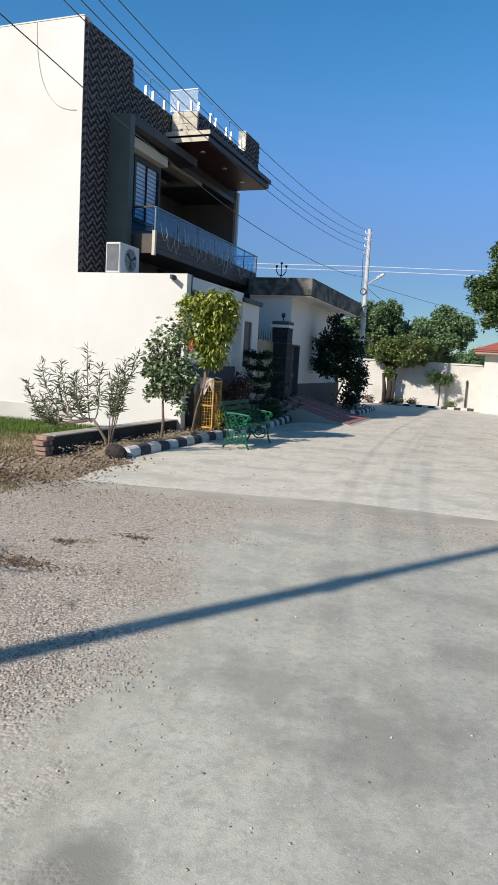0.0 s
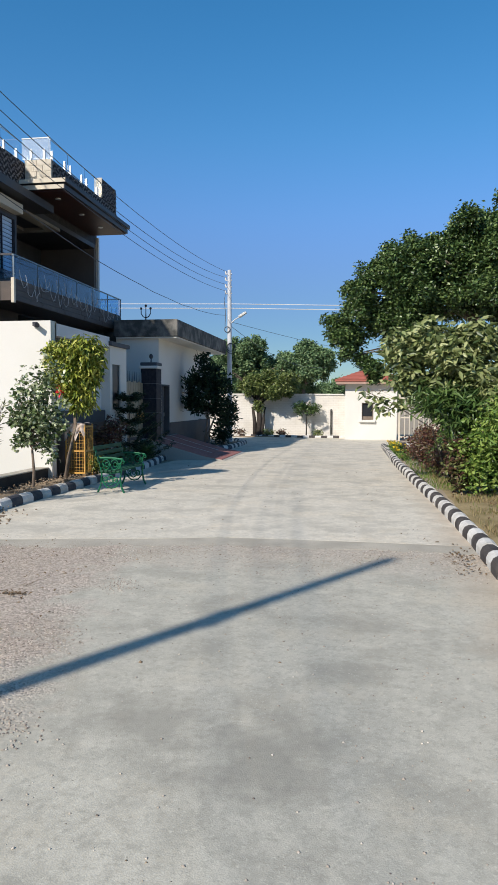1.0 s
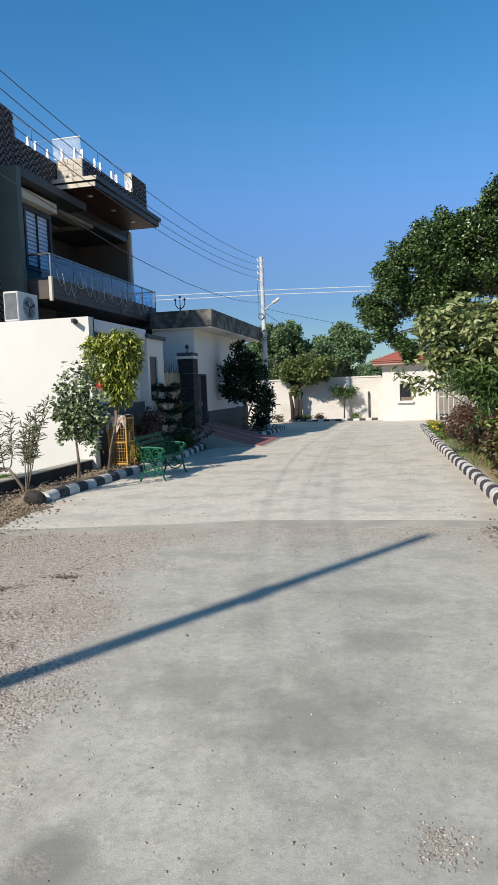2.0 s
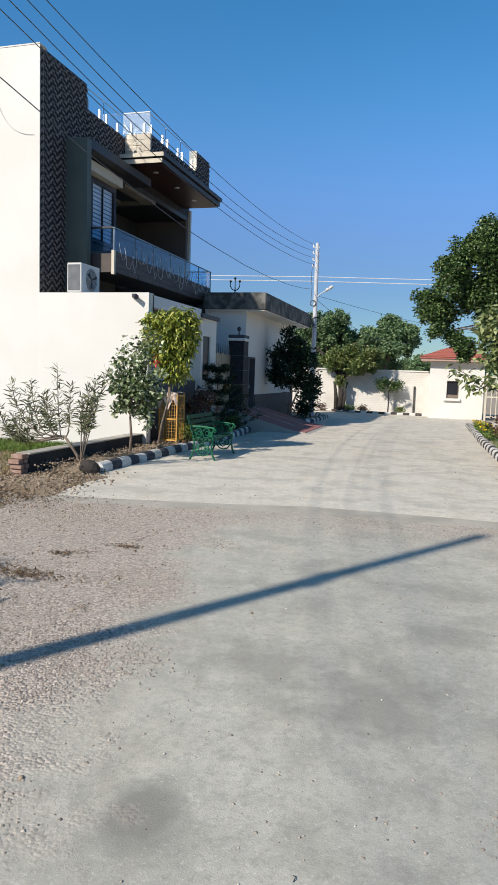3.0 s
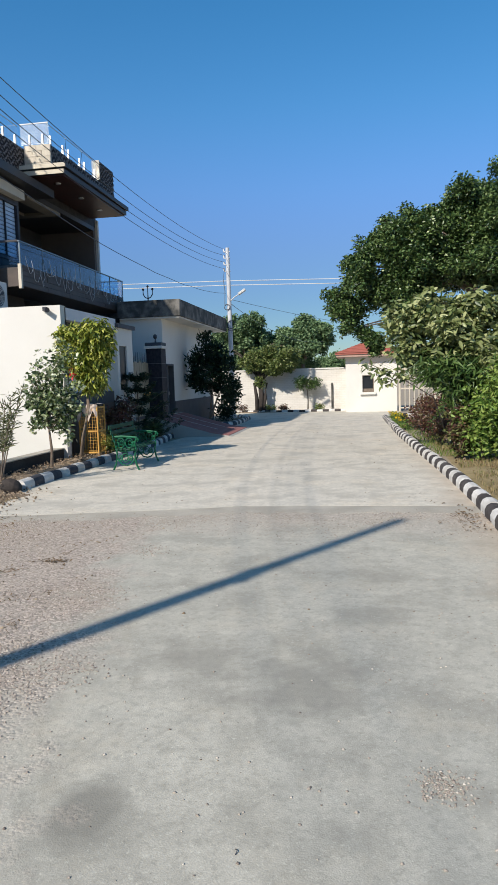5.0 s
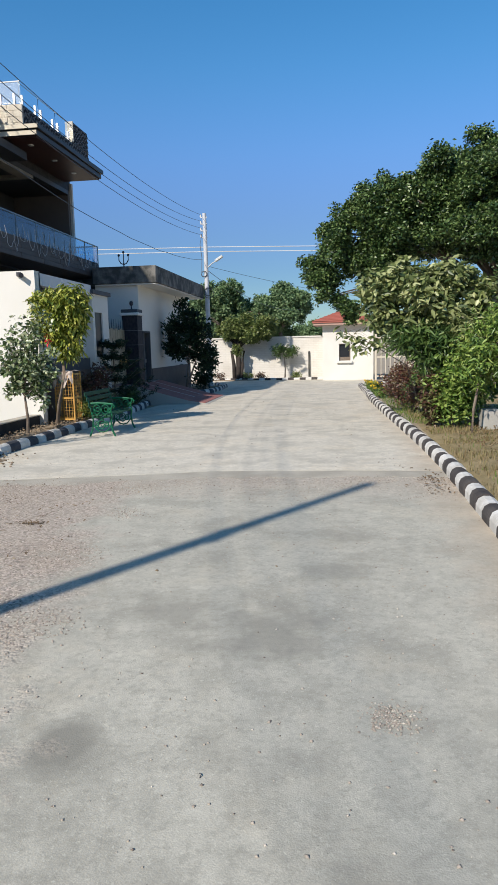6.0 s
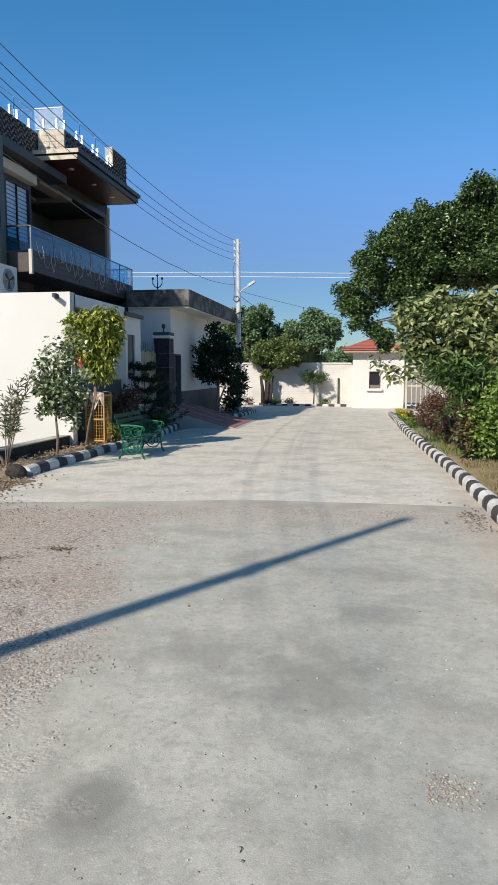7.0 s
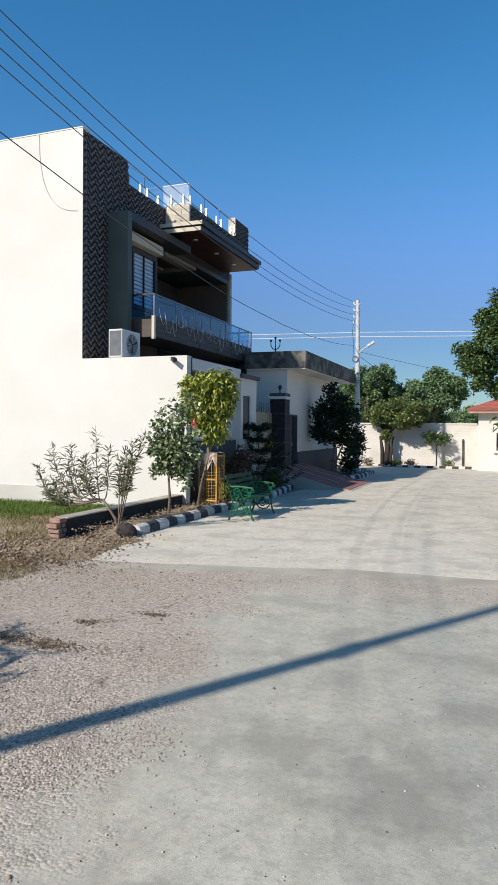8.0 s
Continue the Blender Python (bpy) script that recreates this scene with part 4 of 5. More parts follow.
for a, b, r in (((PX, PY, 4.75), (-2.2, 45, 4.0), 0.010), ((PX + 0.1, PY, 4.85), (9, 60, 5.4), 0.008)):
    tagged(part("overhead_wire", strand(bmesh.new(), bow(a, b, 0.6, 20), r, r, 5), WIRE), "thin dark overhead wire running away from the pole", "wire", "overhead wires")
# white instead of steel puts the sun's gleam into the line colour
for z in (11.75, 11.3):
    bm = strand(bmesh.new(), [(-60, 70, z + 1.0), (-13, 70, z + 0.1), (30, 70, z - 1.3)], 0.036, 0.036, 5)
    tagged(part("power_line", bm, ACW), "power line whitened for its sunlit gleam, far behind the wall", "wire", "power lines")

tower_far = thing("lattice_pylon", "distant grey steel lattice pylon carrying power lines", "pylon", (15.1, 70, 0))
for sx in (-1, 1):
    for sy in (-1, 1):
        part("leg", strand(bmesh.new(), [(sx * 0.9, sy * 0.9, -0.2), (sx * 0.45, sy * 0.45, 6), (sx * 0.15, sy * 0.15, 11.6)], 0.07, 0.05, 5), STEEL, tower_far)
for k in range(8):
    z0, z1 = k * 1.4, k * 1.4 + 1.4
    r0, r1 = 0.9 - 0.065 * z0, 0.9 - 0.065 * z1
    for sx in (-1, 1):
        part("brace", strand(bmesh.new(), [(sx * r0, -r0, z0), (-sx * r1, -r1, z1)], 0.035, 0.035, 4), STEEL, tower_far)
        part("brace", strand(bmesh.new(), [(-r0, sx * r0, z0), (-r1, -sx * r1, z1)], 0.035, 0.035, 4), STEEL, tower_far)
part("crossarm", boxes((-1.4, 1.4, -0.06, 0.06, 10.85, 11.0)), STEEL, tower_far)
part("crossarm", boxes((-1.1, 1.1, -0.06, 0.06, 10.4, 10.5)), STEEL, tower_far)

# ---- kerbs ----
def kerb_mesh(name, length, material, w=0.2, h=0.17):
    """A kerb block with a rounded top, lying along y."""
    prof = [(0, -0.1), (0, h * 0.55), (w * 0.12, h * 0.85), (w * 0.35, h), (w * 0.65, h), (w * 0.88, h * 0.85), (w, h * 0.55), (w, -0.1)]
    g = 0.004
    v = [(x, g, z) for x, z in prof] + [(x, length - g, z) for x, z in prof]
    n = len(prof)
    f = [(i, i + 1, n + i + 1, n + i) for i in range(n - 1)] + [tuple(range(n))[::-1], tuple(range(n, 2 * n))]
    me = bpy.data.meshes.new(name)
    me.from_pydata(v, [], f)
    me.materials.append(material)
    return me


def kerb_line(name, label, pts, length, mats, w=0.2, h=0.17, side=0):
    """Blocks along a line of plan points, painted in turn."""
    rk = random.Random(5)
    e = tagged(new(name), label, "kerb", kind="structure")
    two = [kerb_mesh("kerb_block", length, m, w, h) for m in mats]
    i, left = 0, 0.0
    for (xa, ya), (xb, yb) in zip(pts, pts[1:]):
        d = math.hypot(xb - xa, yb - ya)
        u = left
        while u < d:
            ob = new("kerb_block", two[i % 2])
            ob.parent = e
            a = math.degrees(math.atan2(-(xb - xa), yb - ya))
            ob.matrix_basis = pose(xa + (xb - xa) * u / d, ya + (yb - ya) * u / d, rk.uniform(-0.012, 0.006), rk.uniform(-1, 1), rk.uniform(-2, 2), a + rk.uniform(-1.2, 1.2))
            u += length
            i += 1
        left = u - d
    return e


kerb_line("kerb_left", "worn kerb painted black and white along the flower bed", [(-5.36, 9.75), (-5.30, 13.3), (-5.26, 16.3), (-5.5, 18.8)], 0.325, (KERBW, KERBB))
kerb_line("kerb_right", "rounded kerb painted white and faded black", [(1.45, 2.5), (1.45, 8.6), (1.38, 10.8), (1.28, 13.0), (1.14, 15.8), (1.02, 18.6), (0.87, 25.6), (1.2, 26.4), (1.9, 26.8)], 0.30, (KERBW, KERBR))
kerb_line("kerb_far", "kerb painted black and white before the boundary wall", [(-0.6, 31.75), (-3.0, 31.9), (-6.8, 32.2)], 0.28, (KERBW, KERBR), h=0.13)
kerb_line("kerb_pole", "kerb painted black and white round the pole bed", [(-5.0, 22.4), (-4.6, 23.6), (-4.5, 25.2), (-4.55, 26.6), (-5.0, 27.7)], 0.3, (KERBB, KERBW))

# ---- flower bed ----
rng = np.random.default_rng(21)


def mound(name, x0, x1, y0, y1, h, material, label, step=0.09, seed=0.0, edge=0.12):
    nx, ny = max(4, int((x1 - x0) / step)), max(4, int((y1 - y0) / step))
    v, f = [], []
    for j in range(ny + 1):
        for i in range(nx + 1):
            x, y = x0 + (x1 - x0) * i / nx, y0 + (y1 - y0) * j / ny
            k = min(1, min(i, nx - i) / nx / edge, min(j, ny - j) / ny / (edge * 0.6))
            n = noise.fractal(Vector((x * 1.6, y * 1.6, seed)), 0.8, 2.0, 4) * 0.5 + noise.noise(Vector((x * 11, y * 11, seed))) * 0.12
            v.append((x, y, -0.02 + k * (h * (0.75 + 0.5 * n)) + 0.004))
    for j in range(ny):
        for i in range(nx):
            a = j * (nx + 1) + i
            f.append((a, a + 1, a + nx + 2, a + nx + 1))
    ob = part(name, (v, f), material, smooth=True)
    return tagged(ob, label, "soil", kind="structure")


mound("bed_soil", -5.97, -5.22, 8.9, 19.0, 0.2, SOIL, "dug earth of the flower bed", seed=1.0)
mound("earth_heap", -6.5, -4.6, 7.5, 9.6, 0.10, SOIL, "spilled earth at the end of the flower bed", seed=7.0, edge=0.35)
mound("verge_soil", 1.6, 7.5, 1.5, 27.0, 0.07, VERGE, "dry earth verge with sparse grass", step=0.16, seed=3.0, edge=0.06)
mound("pole_bed", -5.94, -4.5, 22.3, 27.8, 0.12, SOIL, "earth bed round the utility pole", seed=5.0)
mound("wall_bed", -7.0, -0.7, 31.9, 32.75, 0.1, SOIL, "earth bed under the boundary wall", seed=9.0)

OCT_V = np.array([(1, 0, 0), (-1, 0, 0), (0, 1, 0), (0, -1, 0), (0, 0, 1), (0, 0, -1)], float)
OCT_F = np.array([(0, 2, 4), (2, 1, 4), (1, 3, 4), (3, 0, 4), (2, 0, 5), (1, 2, 5), (3, 1, 5), (0, 3, 5)])


def stones(name, xyz, size, material, label, category, flat=0.6):
    """Loose angular lumps, one island each."""
    n = len(xyz)
    s = size * rng.uniform(0.35, 1.0, (n, 1, 1)) ** 1.5
    v = OCT_V * rng.uniform(0.6, 1.3, (n, 6, 1)) * s * (1, 1, flat)
    a = rng.uniform(0, 6.28, n)
    c, sn = np.cos(a)[:, None], np.sin(a)[:, None]
    v = np.stack([v[..., 0] * c - v[..., 1] * sn, v[..., 0] * sn + v[..., 1] * c, v[..., 2]], -1) + np.asarray(xyz)[:, None]
    f = (OCT_F[None] + np.arange(n)[:, None, None] * 6).reshape(-1, 3)
    return tagged(part(name, (v.reshape(-1, 3), f), material), label, category, kind="stuff")


# gravel over the old drive: thick beyond the ragged line, thin elsewhere
N = 230000
p = np.column_stack([rng.uniform(-5.5, 1.6, N), rng.uniform(1.2, 8.3, N), np.full(N, 0.014)])
ln = -1.40 - (p[:, 1] - 2.4) * 0.171
near_joint = np.clip((p[:, 1] - 6.5) / 1.2, 0, 1)
wig = np.array([noise.noise(Vector((x * 1.3, y * 1.3, 4.0))) for x, y in p[:, :2]])
dens = np.clip((ln - p[:, 0] + wig * 0.7) / 0.6, 0, 1) * np.clip(0.55 + wig * 0.9, 0.1, 1) + near_joint * 0.35 * np.clip(0.6 + wig * 1.5, 0, 1) + 0.012
patch = np.array([noise.noise(Vector((x * 0.55, y * 0.8, 9.0))) for x, y in p[:, :2]])
stones("gravel", p[rng.uniform(0, 1, N) < dens * 0.85 * np.clip(0.95 + 1.8 * patch, 0.2, 1)], 0.0105, PEBBLE, "pale gravel strewn over the concrete drive", "gravel")
p = np.column_stack([rng.uniform(-5.5, 1.4, 9000), rng.uniform(1.5, 8.2, 9000), np.full(9000, 0.014)])
keep = rng.uniform(0, 1, 9000) < np.clip((-1.40 - (p[:, 1] - 2.4) * 0.171 - p[:, 0]) / 1.2, 0, 1) * 0.12 + np.clip((p[:, 1] - 6.8) / 1.2, 0, 1) * 0.04 + 0.0008
stones("rubble", p[keep], 0.022, CLOD, "small dark clods and stones among the gravel", "rubble", 0.5)
p = np.column_stack([rng.uniform(-5.95, -5.25, 2600), rng.uniform(8.9, 18.8, 2600), rng.uniform(0.07, 0.17, 2600)])
stones("earth_clods", p + (0, 0, 0.03), 0.03, CLOD, "dry clods of dug earth in the bed", "clods")
p = np.column_stack([np.concatenate([rng.normal(-5.55, 0.36, 2600), rng.normal(-6.0, 0.5, 1500)]), np.concatenate([rng.normal(8.75, 0.45, 2600), rng.normal(7.9, 0.5, 1500)]), rng.uniform(0.01, 0.075, 4100)])
stones("rubble", p, 0.03, CLOD, "stones and clods spilled from the bed", "rubble")
p = np.column_stack([rng.uniform(-6.4, -3.4, 1800), rng.uniform(5.5, 8.5, 1800), np.full(1800, 0.012)])
stones("rubble", p, 0.015, PEBBLE, "small stones scattered on the bare earth", "rubble")
p = np.column_stack([rng.uniform(-4.8, 1.4, 300), rng.uniform(8.6, 24, 300), np.full(300, 0.033)])
stones("grit", p, 0.010, CLOD, "grit scattered on the road slab", "grit")
p = np.column_stack([rng.normal(0.38, 0.06, 420), rng.normal(2.62, 0.06, 420), np.full(420, 0.014)])
stones("gravel", p, 0.009, PEBBLE, "small patch of loose gravel", "gravel")
bm = bmesh.new()
bmesh.ops.create_icosphere(bm, subdivisions=2, radius=0.17)
for v in bm.verts:
    v.co *= 1 + 0.25 * noise.noise(v.co * 6)
    v.co.z *= 0.85
st = part("boulder", bm, DARKSTONE)
st.matrix_world = pose(-5.27, 9.5, 0.1)
tagged(st, "dark rounded stone at the end of the kerb", "stone")

# low brick garden wall
lw = tagged(new("garden_wall"), "low cement capped brick wall, broken at its end", "wall", kind="structure")
# face colour darkened to hold the shadow on the wall's road side
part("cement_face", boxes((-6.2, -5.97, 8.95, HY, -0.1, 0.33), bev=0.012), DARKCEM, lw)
part("cap", boxes((-6.21, -5.955, 8.93, HY, 0.33, 0.355), bev=0.01), CONC_D, lw, "weathered cement cap")
for k in range(5):
    for i in range(2):
        part("brick", boxes((-6.2 + (0.0 if k % 2 else 0.01), -5.99 - 0.02 * (k % 2), 8.72 + 0.03 * ((k * 5 + i) % 3) + i * 0.12, 8.84 + i * 0.12 + 0.0, -0.02 + k * 0.075, 0.048 + k * 0.075), bev=0.008), BRICK, lw)


# ---- plants ----
def plant(name, label, category, base, stems, r0, blobs, n, per, spread, size, material, droop=0.3, up=0.35, bark=BARK, seed=1, group="", lite=False):
    """A trunk of stems, each a list of points, limbs into the crown, and a crown of single leaves."""
    g = np.random.default_rng(seed)
    t = thing(name, label, category, base, group)
    for s in stems:
        part("trunk", strand(bmesh.new(), s, r0, r0 * 0.55, 8), bark, t, smooth=True)
    top = Vector(stems[0][-1])
    bm = bmesh.new()
    for b in blobs[::max(1, len(blobs) // 14)]:
        for _ in range(2):
            q = Vector(b[:3]) + Vector(g.normal(0, 0.3, 3)) * Vector(b[3:]).length * 0.45
            mid = top.lerp(q, 0.5) + Vector(g.normal(0, 0.05, 3)) + Vector((0, 0, 0.14 * (q - top).length))
            strand(bm, [top, top.lerp(mid, 0.6) + Vector((0, 0, 0.05)), mid, mid.lerp(q, 0.6), q], r0 * 0.28, r0 * 0.05, 5)
    part("branchwork", bm, bark, t)
    part("crown", leaves(g, blob_spots(g, blobs, n), per, spread, size[0], size[1], droop, up, lite), material, t)
    return t


def lumps(seed, c, r, k, size):
    """k lumps on an ellipsoid, so that the crown has an uneven outline."""
    g = np.random.default_rng(seed)
    out = [(*c, *(np.array(r) * 0.72))]
    for _ in range(k):
        d = g.normal(0, 1, 3)
        d /= np.linalg.norm(d)
        s = size * g.uniform(0.65, 1.25)
        out.append((*(np.array(c) + d * np.array(r) * g.uniform(0.72, 1.0)), s, s, s * 0.8))
    return out


def clustered(blobs, seed, k=6, size=0.42):
    """Each lump broken into smaller clumps on its surface, with gaps between them."""
    g = np.random.default_rng(seed)
    out = []
    for b in blobs:
        out.append((*b[:3], b[3] * 0.72, b[4] * 0.72, b[5] * 0.72))
        for _ in range(k):
            d = g.normal(0, 1, 3)
            d /= np.linalg.norm(d)
            s = size * g.uniform(0.6, 1.15) * b[3]
            out.append((*(np.array(b[:3]) + d * np.array(b[3:]) * g.uniform(0.7, 0.95)), s, s, s * 0.8))
    return out


def shoots(start, tips, k=6, r=0.085):
    """Small lumps strung along straight shoots, so that single sprays stand out of a crown."""
    a = np.array(start, float)
    return [(*(a + (np.array(q) - a) * u), r * (1.25 - 0.5 * u), r * (1.25 - 0.5 * u), r * 1.1) for q in tips for u in np.linspace(0.3, 1, k)]


# big dark tree over the verge
plant("shade_tree", "large dark green shade tree with a dense crown", "tree", (4.6, 18.5, 0),
      [[(0, 0, -0.1), (0.1, 0.05, 1.2), (0, 0.1, 2.6)], [(0, 0.1, 1.9), (-0.8, -0.3, 2.9), (-1.7, -0.5, 3.7)]], 0.24,
      lumps(4, (0.7, 0, 4.8), (3.2, 2.8, 1.75), 1, 0.8) + clustered(lumps(4, (0.7, 0, 4.8), (3.2, 2.8, 1.75), 26, 0.8)[1:]
      + [(-4.95, -0.5, 3.50, 0.60, 0.60, 0.52), (-4.50, -0.7, 4.10, 0.62, 0.62, 0.50), (-4.55, -0.8, 4.50, 0.36, 0.36, 0.34), (-4.05, -0.5, 4.90, 0.46, 0.46, 0.42), (-3.65, -0.7, 5.05, 0.75, 0.75, 0.60), (-3.25, -0.8, 5.35, 0.60, 0.60, 0.48), (-2.60, -0.5, 5.40, 0.80, 0.80, 0.65), (-2.00, -0.7, 5.85, 0.70, 0.70, 0.60), (-4.78, -0.8, 3.02, 0.26, 0.3, 0.26), (-4.30, -0.7, 2.70, 0.24, 0.3, 0.16), (-4.15, -0.7, 2.42, 0.15, 0.2, 0.2), (-3.98, -0.5, 3.60, 0.55, 0.55, 0.50), (-3.35, -0.7, 3.75, 0.75, 0.75, 0.55), (-3.40, -0.8, 4.45, 0.85, 0.85, 0.60), (-2.50, -0.5, 4.20, 0.90, 0.90, 0.70), (-1.50, -0.6, 5.50, 0.90, 0.90, 0.70), (-1.60, -0.6, 4.70, 1.00, 0.90, 0.70), (-0.70, -0.7, 5.20, 1.00, 0.90, 0.80)], 41),
      6400, 62, 0.085, (0.092, 0.056), LEAF_D, seed=8, lite=True)
# pale big-leaved tree
plant("broadleaf_tree", "young tree with large pale grey green leaves", "tree", (2.1, 13.6, 0.05),
      [[(0, 0, -0.1), (-0.05, 0, 0.7), (-0.1, 0, 1.5)], [(-0.05, 0, 0.6), (0.4, -0.1, 1.4)]], 0.042,
      clustered([(-0.6, -0.2, 2.55, 0.5, 0.5, 0.36), (-0.2, -0.1, 2.2, 0.5, 0.45, 0.32), (0.3, -0.2, 2.85, 0.42, 0.4, 0.25), (0.1, -0.2, 2.7, 0.5, 0.5, 0.36), (-1.1, -0.2, 2.5, 0.36, 0.4, 0.32), (-0.7, -0.1, 1.9, 0.45, 0.45, 0.3), (0.65, -0.2, 2.3, 0.45, 0.45, 0.36), (-0.75, -0.2, 2.9, 0.36, 0.36, 0.2), (-1.2, -0.3, 2.1, 0.24, 0.26, 0.22), (-1.32, -0.2, 2.72, 0.26, 0.3, 0.22), (0.25, -0.45, 1.95, 0.34, 0.3, 0.26), (0.62, -0.5, 1.74, 0.36, 0.3, 0.25), (1.0, -0.5, 1.95, 0.3, 0.3, 0.24)], 44, 5, 0.4),
      860, 11, 0.085, (0.175, 0.075), LEAF_P, droop=0.5, up=0.25, seed=9)
plant("mixed_shrub", "leafy shrub with wine and olive leaves on the verge", "shrub", (1.95, 13.05, 0.03), [[(0, 0, -0.1), (0, 0, 0.25), (0, 0, 0.5)]], 0.02,
      clustered([(-0.05, 0, 0.42, 0.3, 0.3, 0.34), (0.2, 0.1, 0.5, 0.32, 0.3, 0.4), (0.0, 0.15, 0.82, 0.26, 0.26, 0.26)], 45, 4, 0.45), 240, 11, 0.07, (0.085, 0.05), LEAF_W, seed=94)
plant("drooping_shrub", "dark shrub with long drooping leaves", "shrub", (1.85, 13.25, 0.05), [[(0, 0, -0.1), (0.04, 0, 0.6), (-0.02, 0, 1.4)]], 0.03,
      [(0, 0, 1.6, 0.5, 0.45, 0.32), (-0.4, 0, 1.7, 0.36, 0.4, 0.3), (0.4, 0, 1.65, 0.45, 0.4, 0.35), (0.1, 0, 1.3, 0.35, 0.35, 0.2)], 330, 10, 0.08, (0.2, 0.04), LEAF_M, droop=0.7, seed=91)
plant("broadleaf_sapling", "thin sapling with a few broad pale leaves", "tree", (2.0, 14.9, 0.05), [[(0, 0, -0.1), (-0.4, 0, 1.1), (-1.2, -0.1, 1.6), (-1.75, -0.1, 1.85)]], 0.013,
      [(-1.78, -0.1, 1.82, 0.14, 0.15, 0.12), (-1.6, -0.1, 1.72, 0.16, 0.15, 0.12), (-1.35, -0.1, 1.55, 0.2, 0.2, 0.14), (-1.0, -0.1, 1.6, 0.25, 0.2, 0.14)], 26, 5, 0.08, (0.17, 0.085), LEAF_P, droop=0.4, seed=93)
# bright bushes of the verge
plant("mango_bush", "dense bright green bush with long drooping leaves", "bush", (2.75, 12.2, 0.05), [[(-0.3, -0.2, -0.1), (-0.26, -0.18, 0.4), (-0.12, -0.05, 1.1)]], 0.035,
      [(0.15, 0, 1.55, 0.65, 0.55, 0.5), (-0.15, 0, 1.15, 0.5, 0.5, 0.45), (0.5, 0, 1.95, 0.6, 0.5, 0.4), (0.75, 0.1, 1.35, 0.55, 0.5, 0.5), (1.1, 0, 1.8, 0.6, 0.6, 0.5)], 620, 9, 0.09, (0.135, 0.036), LEAF_B, droop=0.6, seed=10)
plant("hibiscus_bush", "leafy dark green bush on the dry verge", "bush", (2.28, 12.9, 0.05), [[(0, 0, -0.1), (0, 0, 0.3), (0, 0, 0.6)]], 0.03,
      [(0.0, -0.1, 0.38, 0.36, 0.36, 0.34), (0.1, 0, 0.6, 0.42, 0.4, 0.42), (0.35, -0.1, 0.8, 0.4, 0.4, 0.35), (-0.1, 0.2, 0.85, 0.35, 0.35, 0.3), (0.1, 0, 1.15, 0.35, 0.35, 0.3), (0.4, 0.1, 1.4, 0.4, 0.4, 0.35)], 420, 9, 0.08, (0.10, 0.055), LEAF_B, seed=11)
plant("hibiscus_bush", "low bright bush with a few red flowers", "bush", (3.2, 10.6, 0.05), [[(0, 0, -0.1), (0, 0, 0.3), (0, 0, 0.6)]], 0.03,
      [(0.1, 0, 0.6, 0.5, 0.5, 0.45), (0.5, 0, 0.9, 0.5, 0.5, 0.4)], 200, 9, 0.08, (0.10, 0.055), LEAF_B, seed=12)
plant("mango_bush", "tall leafy bush behind the verge", "bush", (4.3, 14.5, 0.05), [[(0, 0, -0.1), (0, 0, 0.8), (0, 0, 1.5)]], 0.05,
      [(0, 0, 1.6, 0.9, 0.8, 0.8), (-0.7, 0, 1.1, 0.7, 0.6, 0.7), (0.6, 0, 2.2, 0.8, 0.7, 0.6)], 330, 9, 0.12, (0.2, 0.06), LEAF_M, droop=0.5, seed=13)
for i, (x, y, s) in enumerate(((1.75, 17.6, 1.0), (2.3, 18.3, 1.15), (1.7, 18.9, 0.95), (2.15, 16.7, 0.95), (2.0, 15.8, 0.75))):
    plant("wine_shrub", "clipped shrub with wine red and olive leaves", "shrub", (x, y, 0.03), [[(0, 0, -0.1), (0, 0, 0.25), (0, 0, 0.45)]], 0.02,
          [(0, 0, 0.55 * s, 0.42 * s, 0.4 * s, 0.42 * s), (0.15, 0.1, 0.85 * s, 0.3 * s, 0.3 * s, 0.28 * s)], 130, 10, 0.07, (0.07, 0.04), LEAF_R if i % 4 != 3 else LEAF_M, seed=20 + i, group="verge shrubs")
for i in range(7):
    y = 20.4 + i * 0.75
    pl = plant("marigold", "low marigold plant with yellow flowers", "flower", (1.36 - 0.02 * i, y, 0.02), [[(0, 0, -0.05), (0, 0, 0.08), (0, 0, 0.15)]], 0.01,
               [(0, 0, 0.16, 0.2, 0.25, 0.13)], 40, 8, 0.05, (0.07, 0.03), LEAF_B, seed=40 + i, group="marigolds")
    g = np.random.default_rng(60 + i)
    fl = np.column_stack([g.normal(0, 0.12, 7), g.normal(0, 0.15, 7), g.uniform(0.25, 0.32, 7)])
    part("flower_heads", leaves(g, fl, 7, 0.012, 0.05, 0.035, 0.0, 0.8), PETAL_Y, pl, "yellow flower heads")["kind"] = "stuff"

bk = part("concrete_block", boxes((-0.4, 0.4, -0.14, 0.14, -0.05, 0.34), bev=0.02), CONC)
bk.matrix_world = pose(3.12, 12.6, 0.05, 0, 1.5, 4)
tagged(bk, "low pale concrete block on the dry verge", "block")

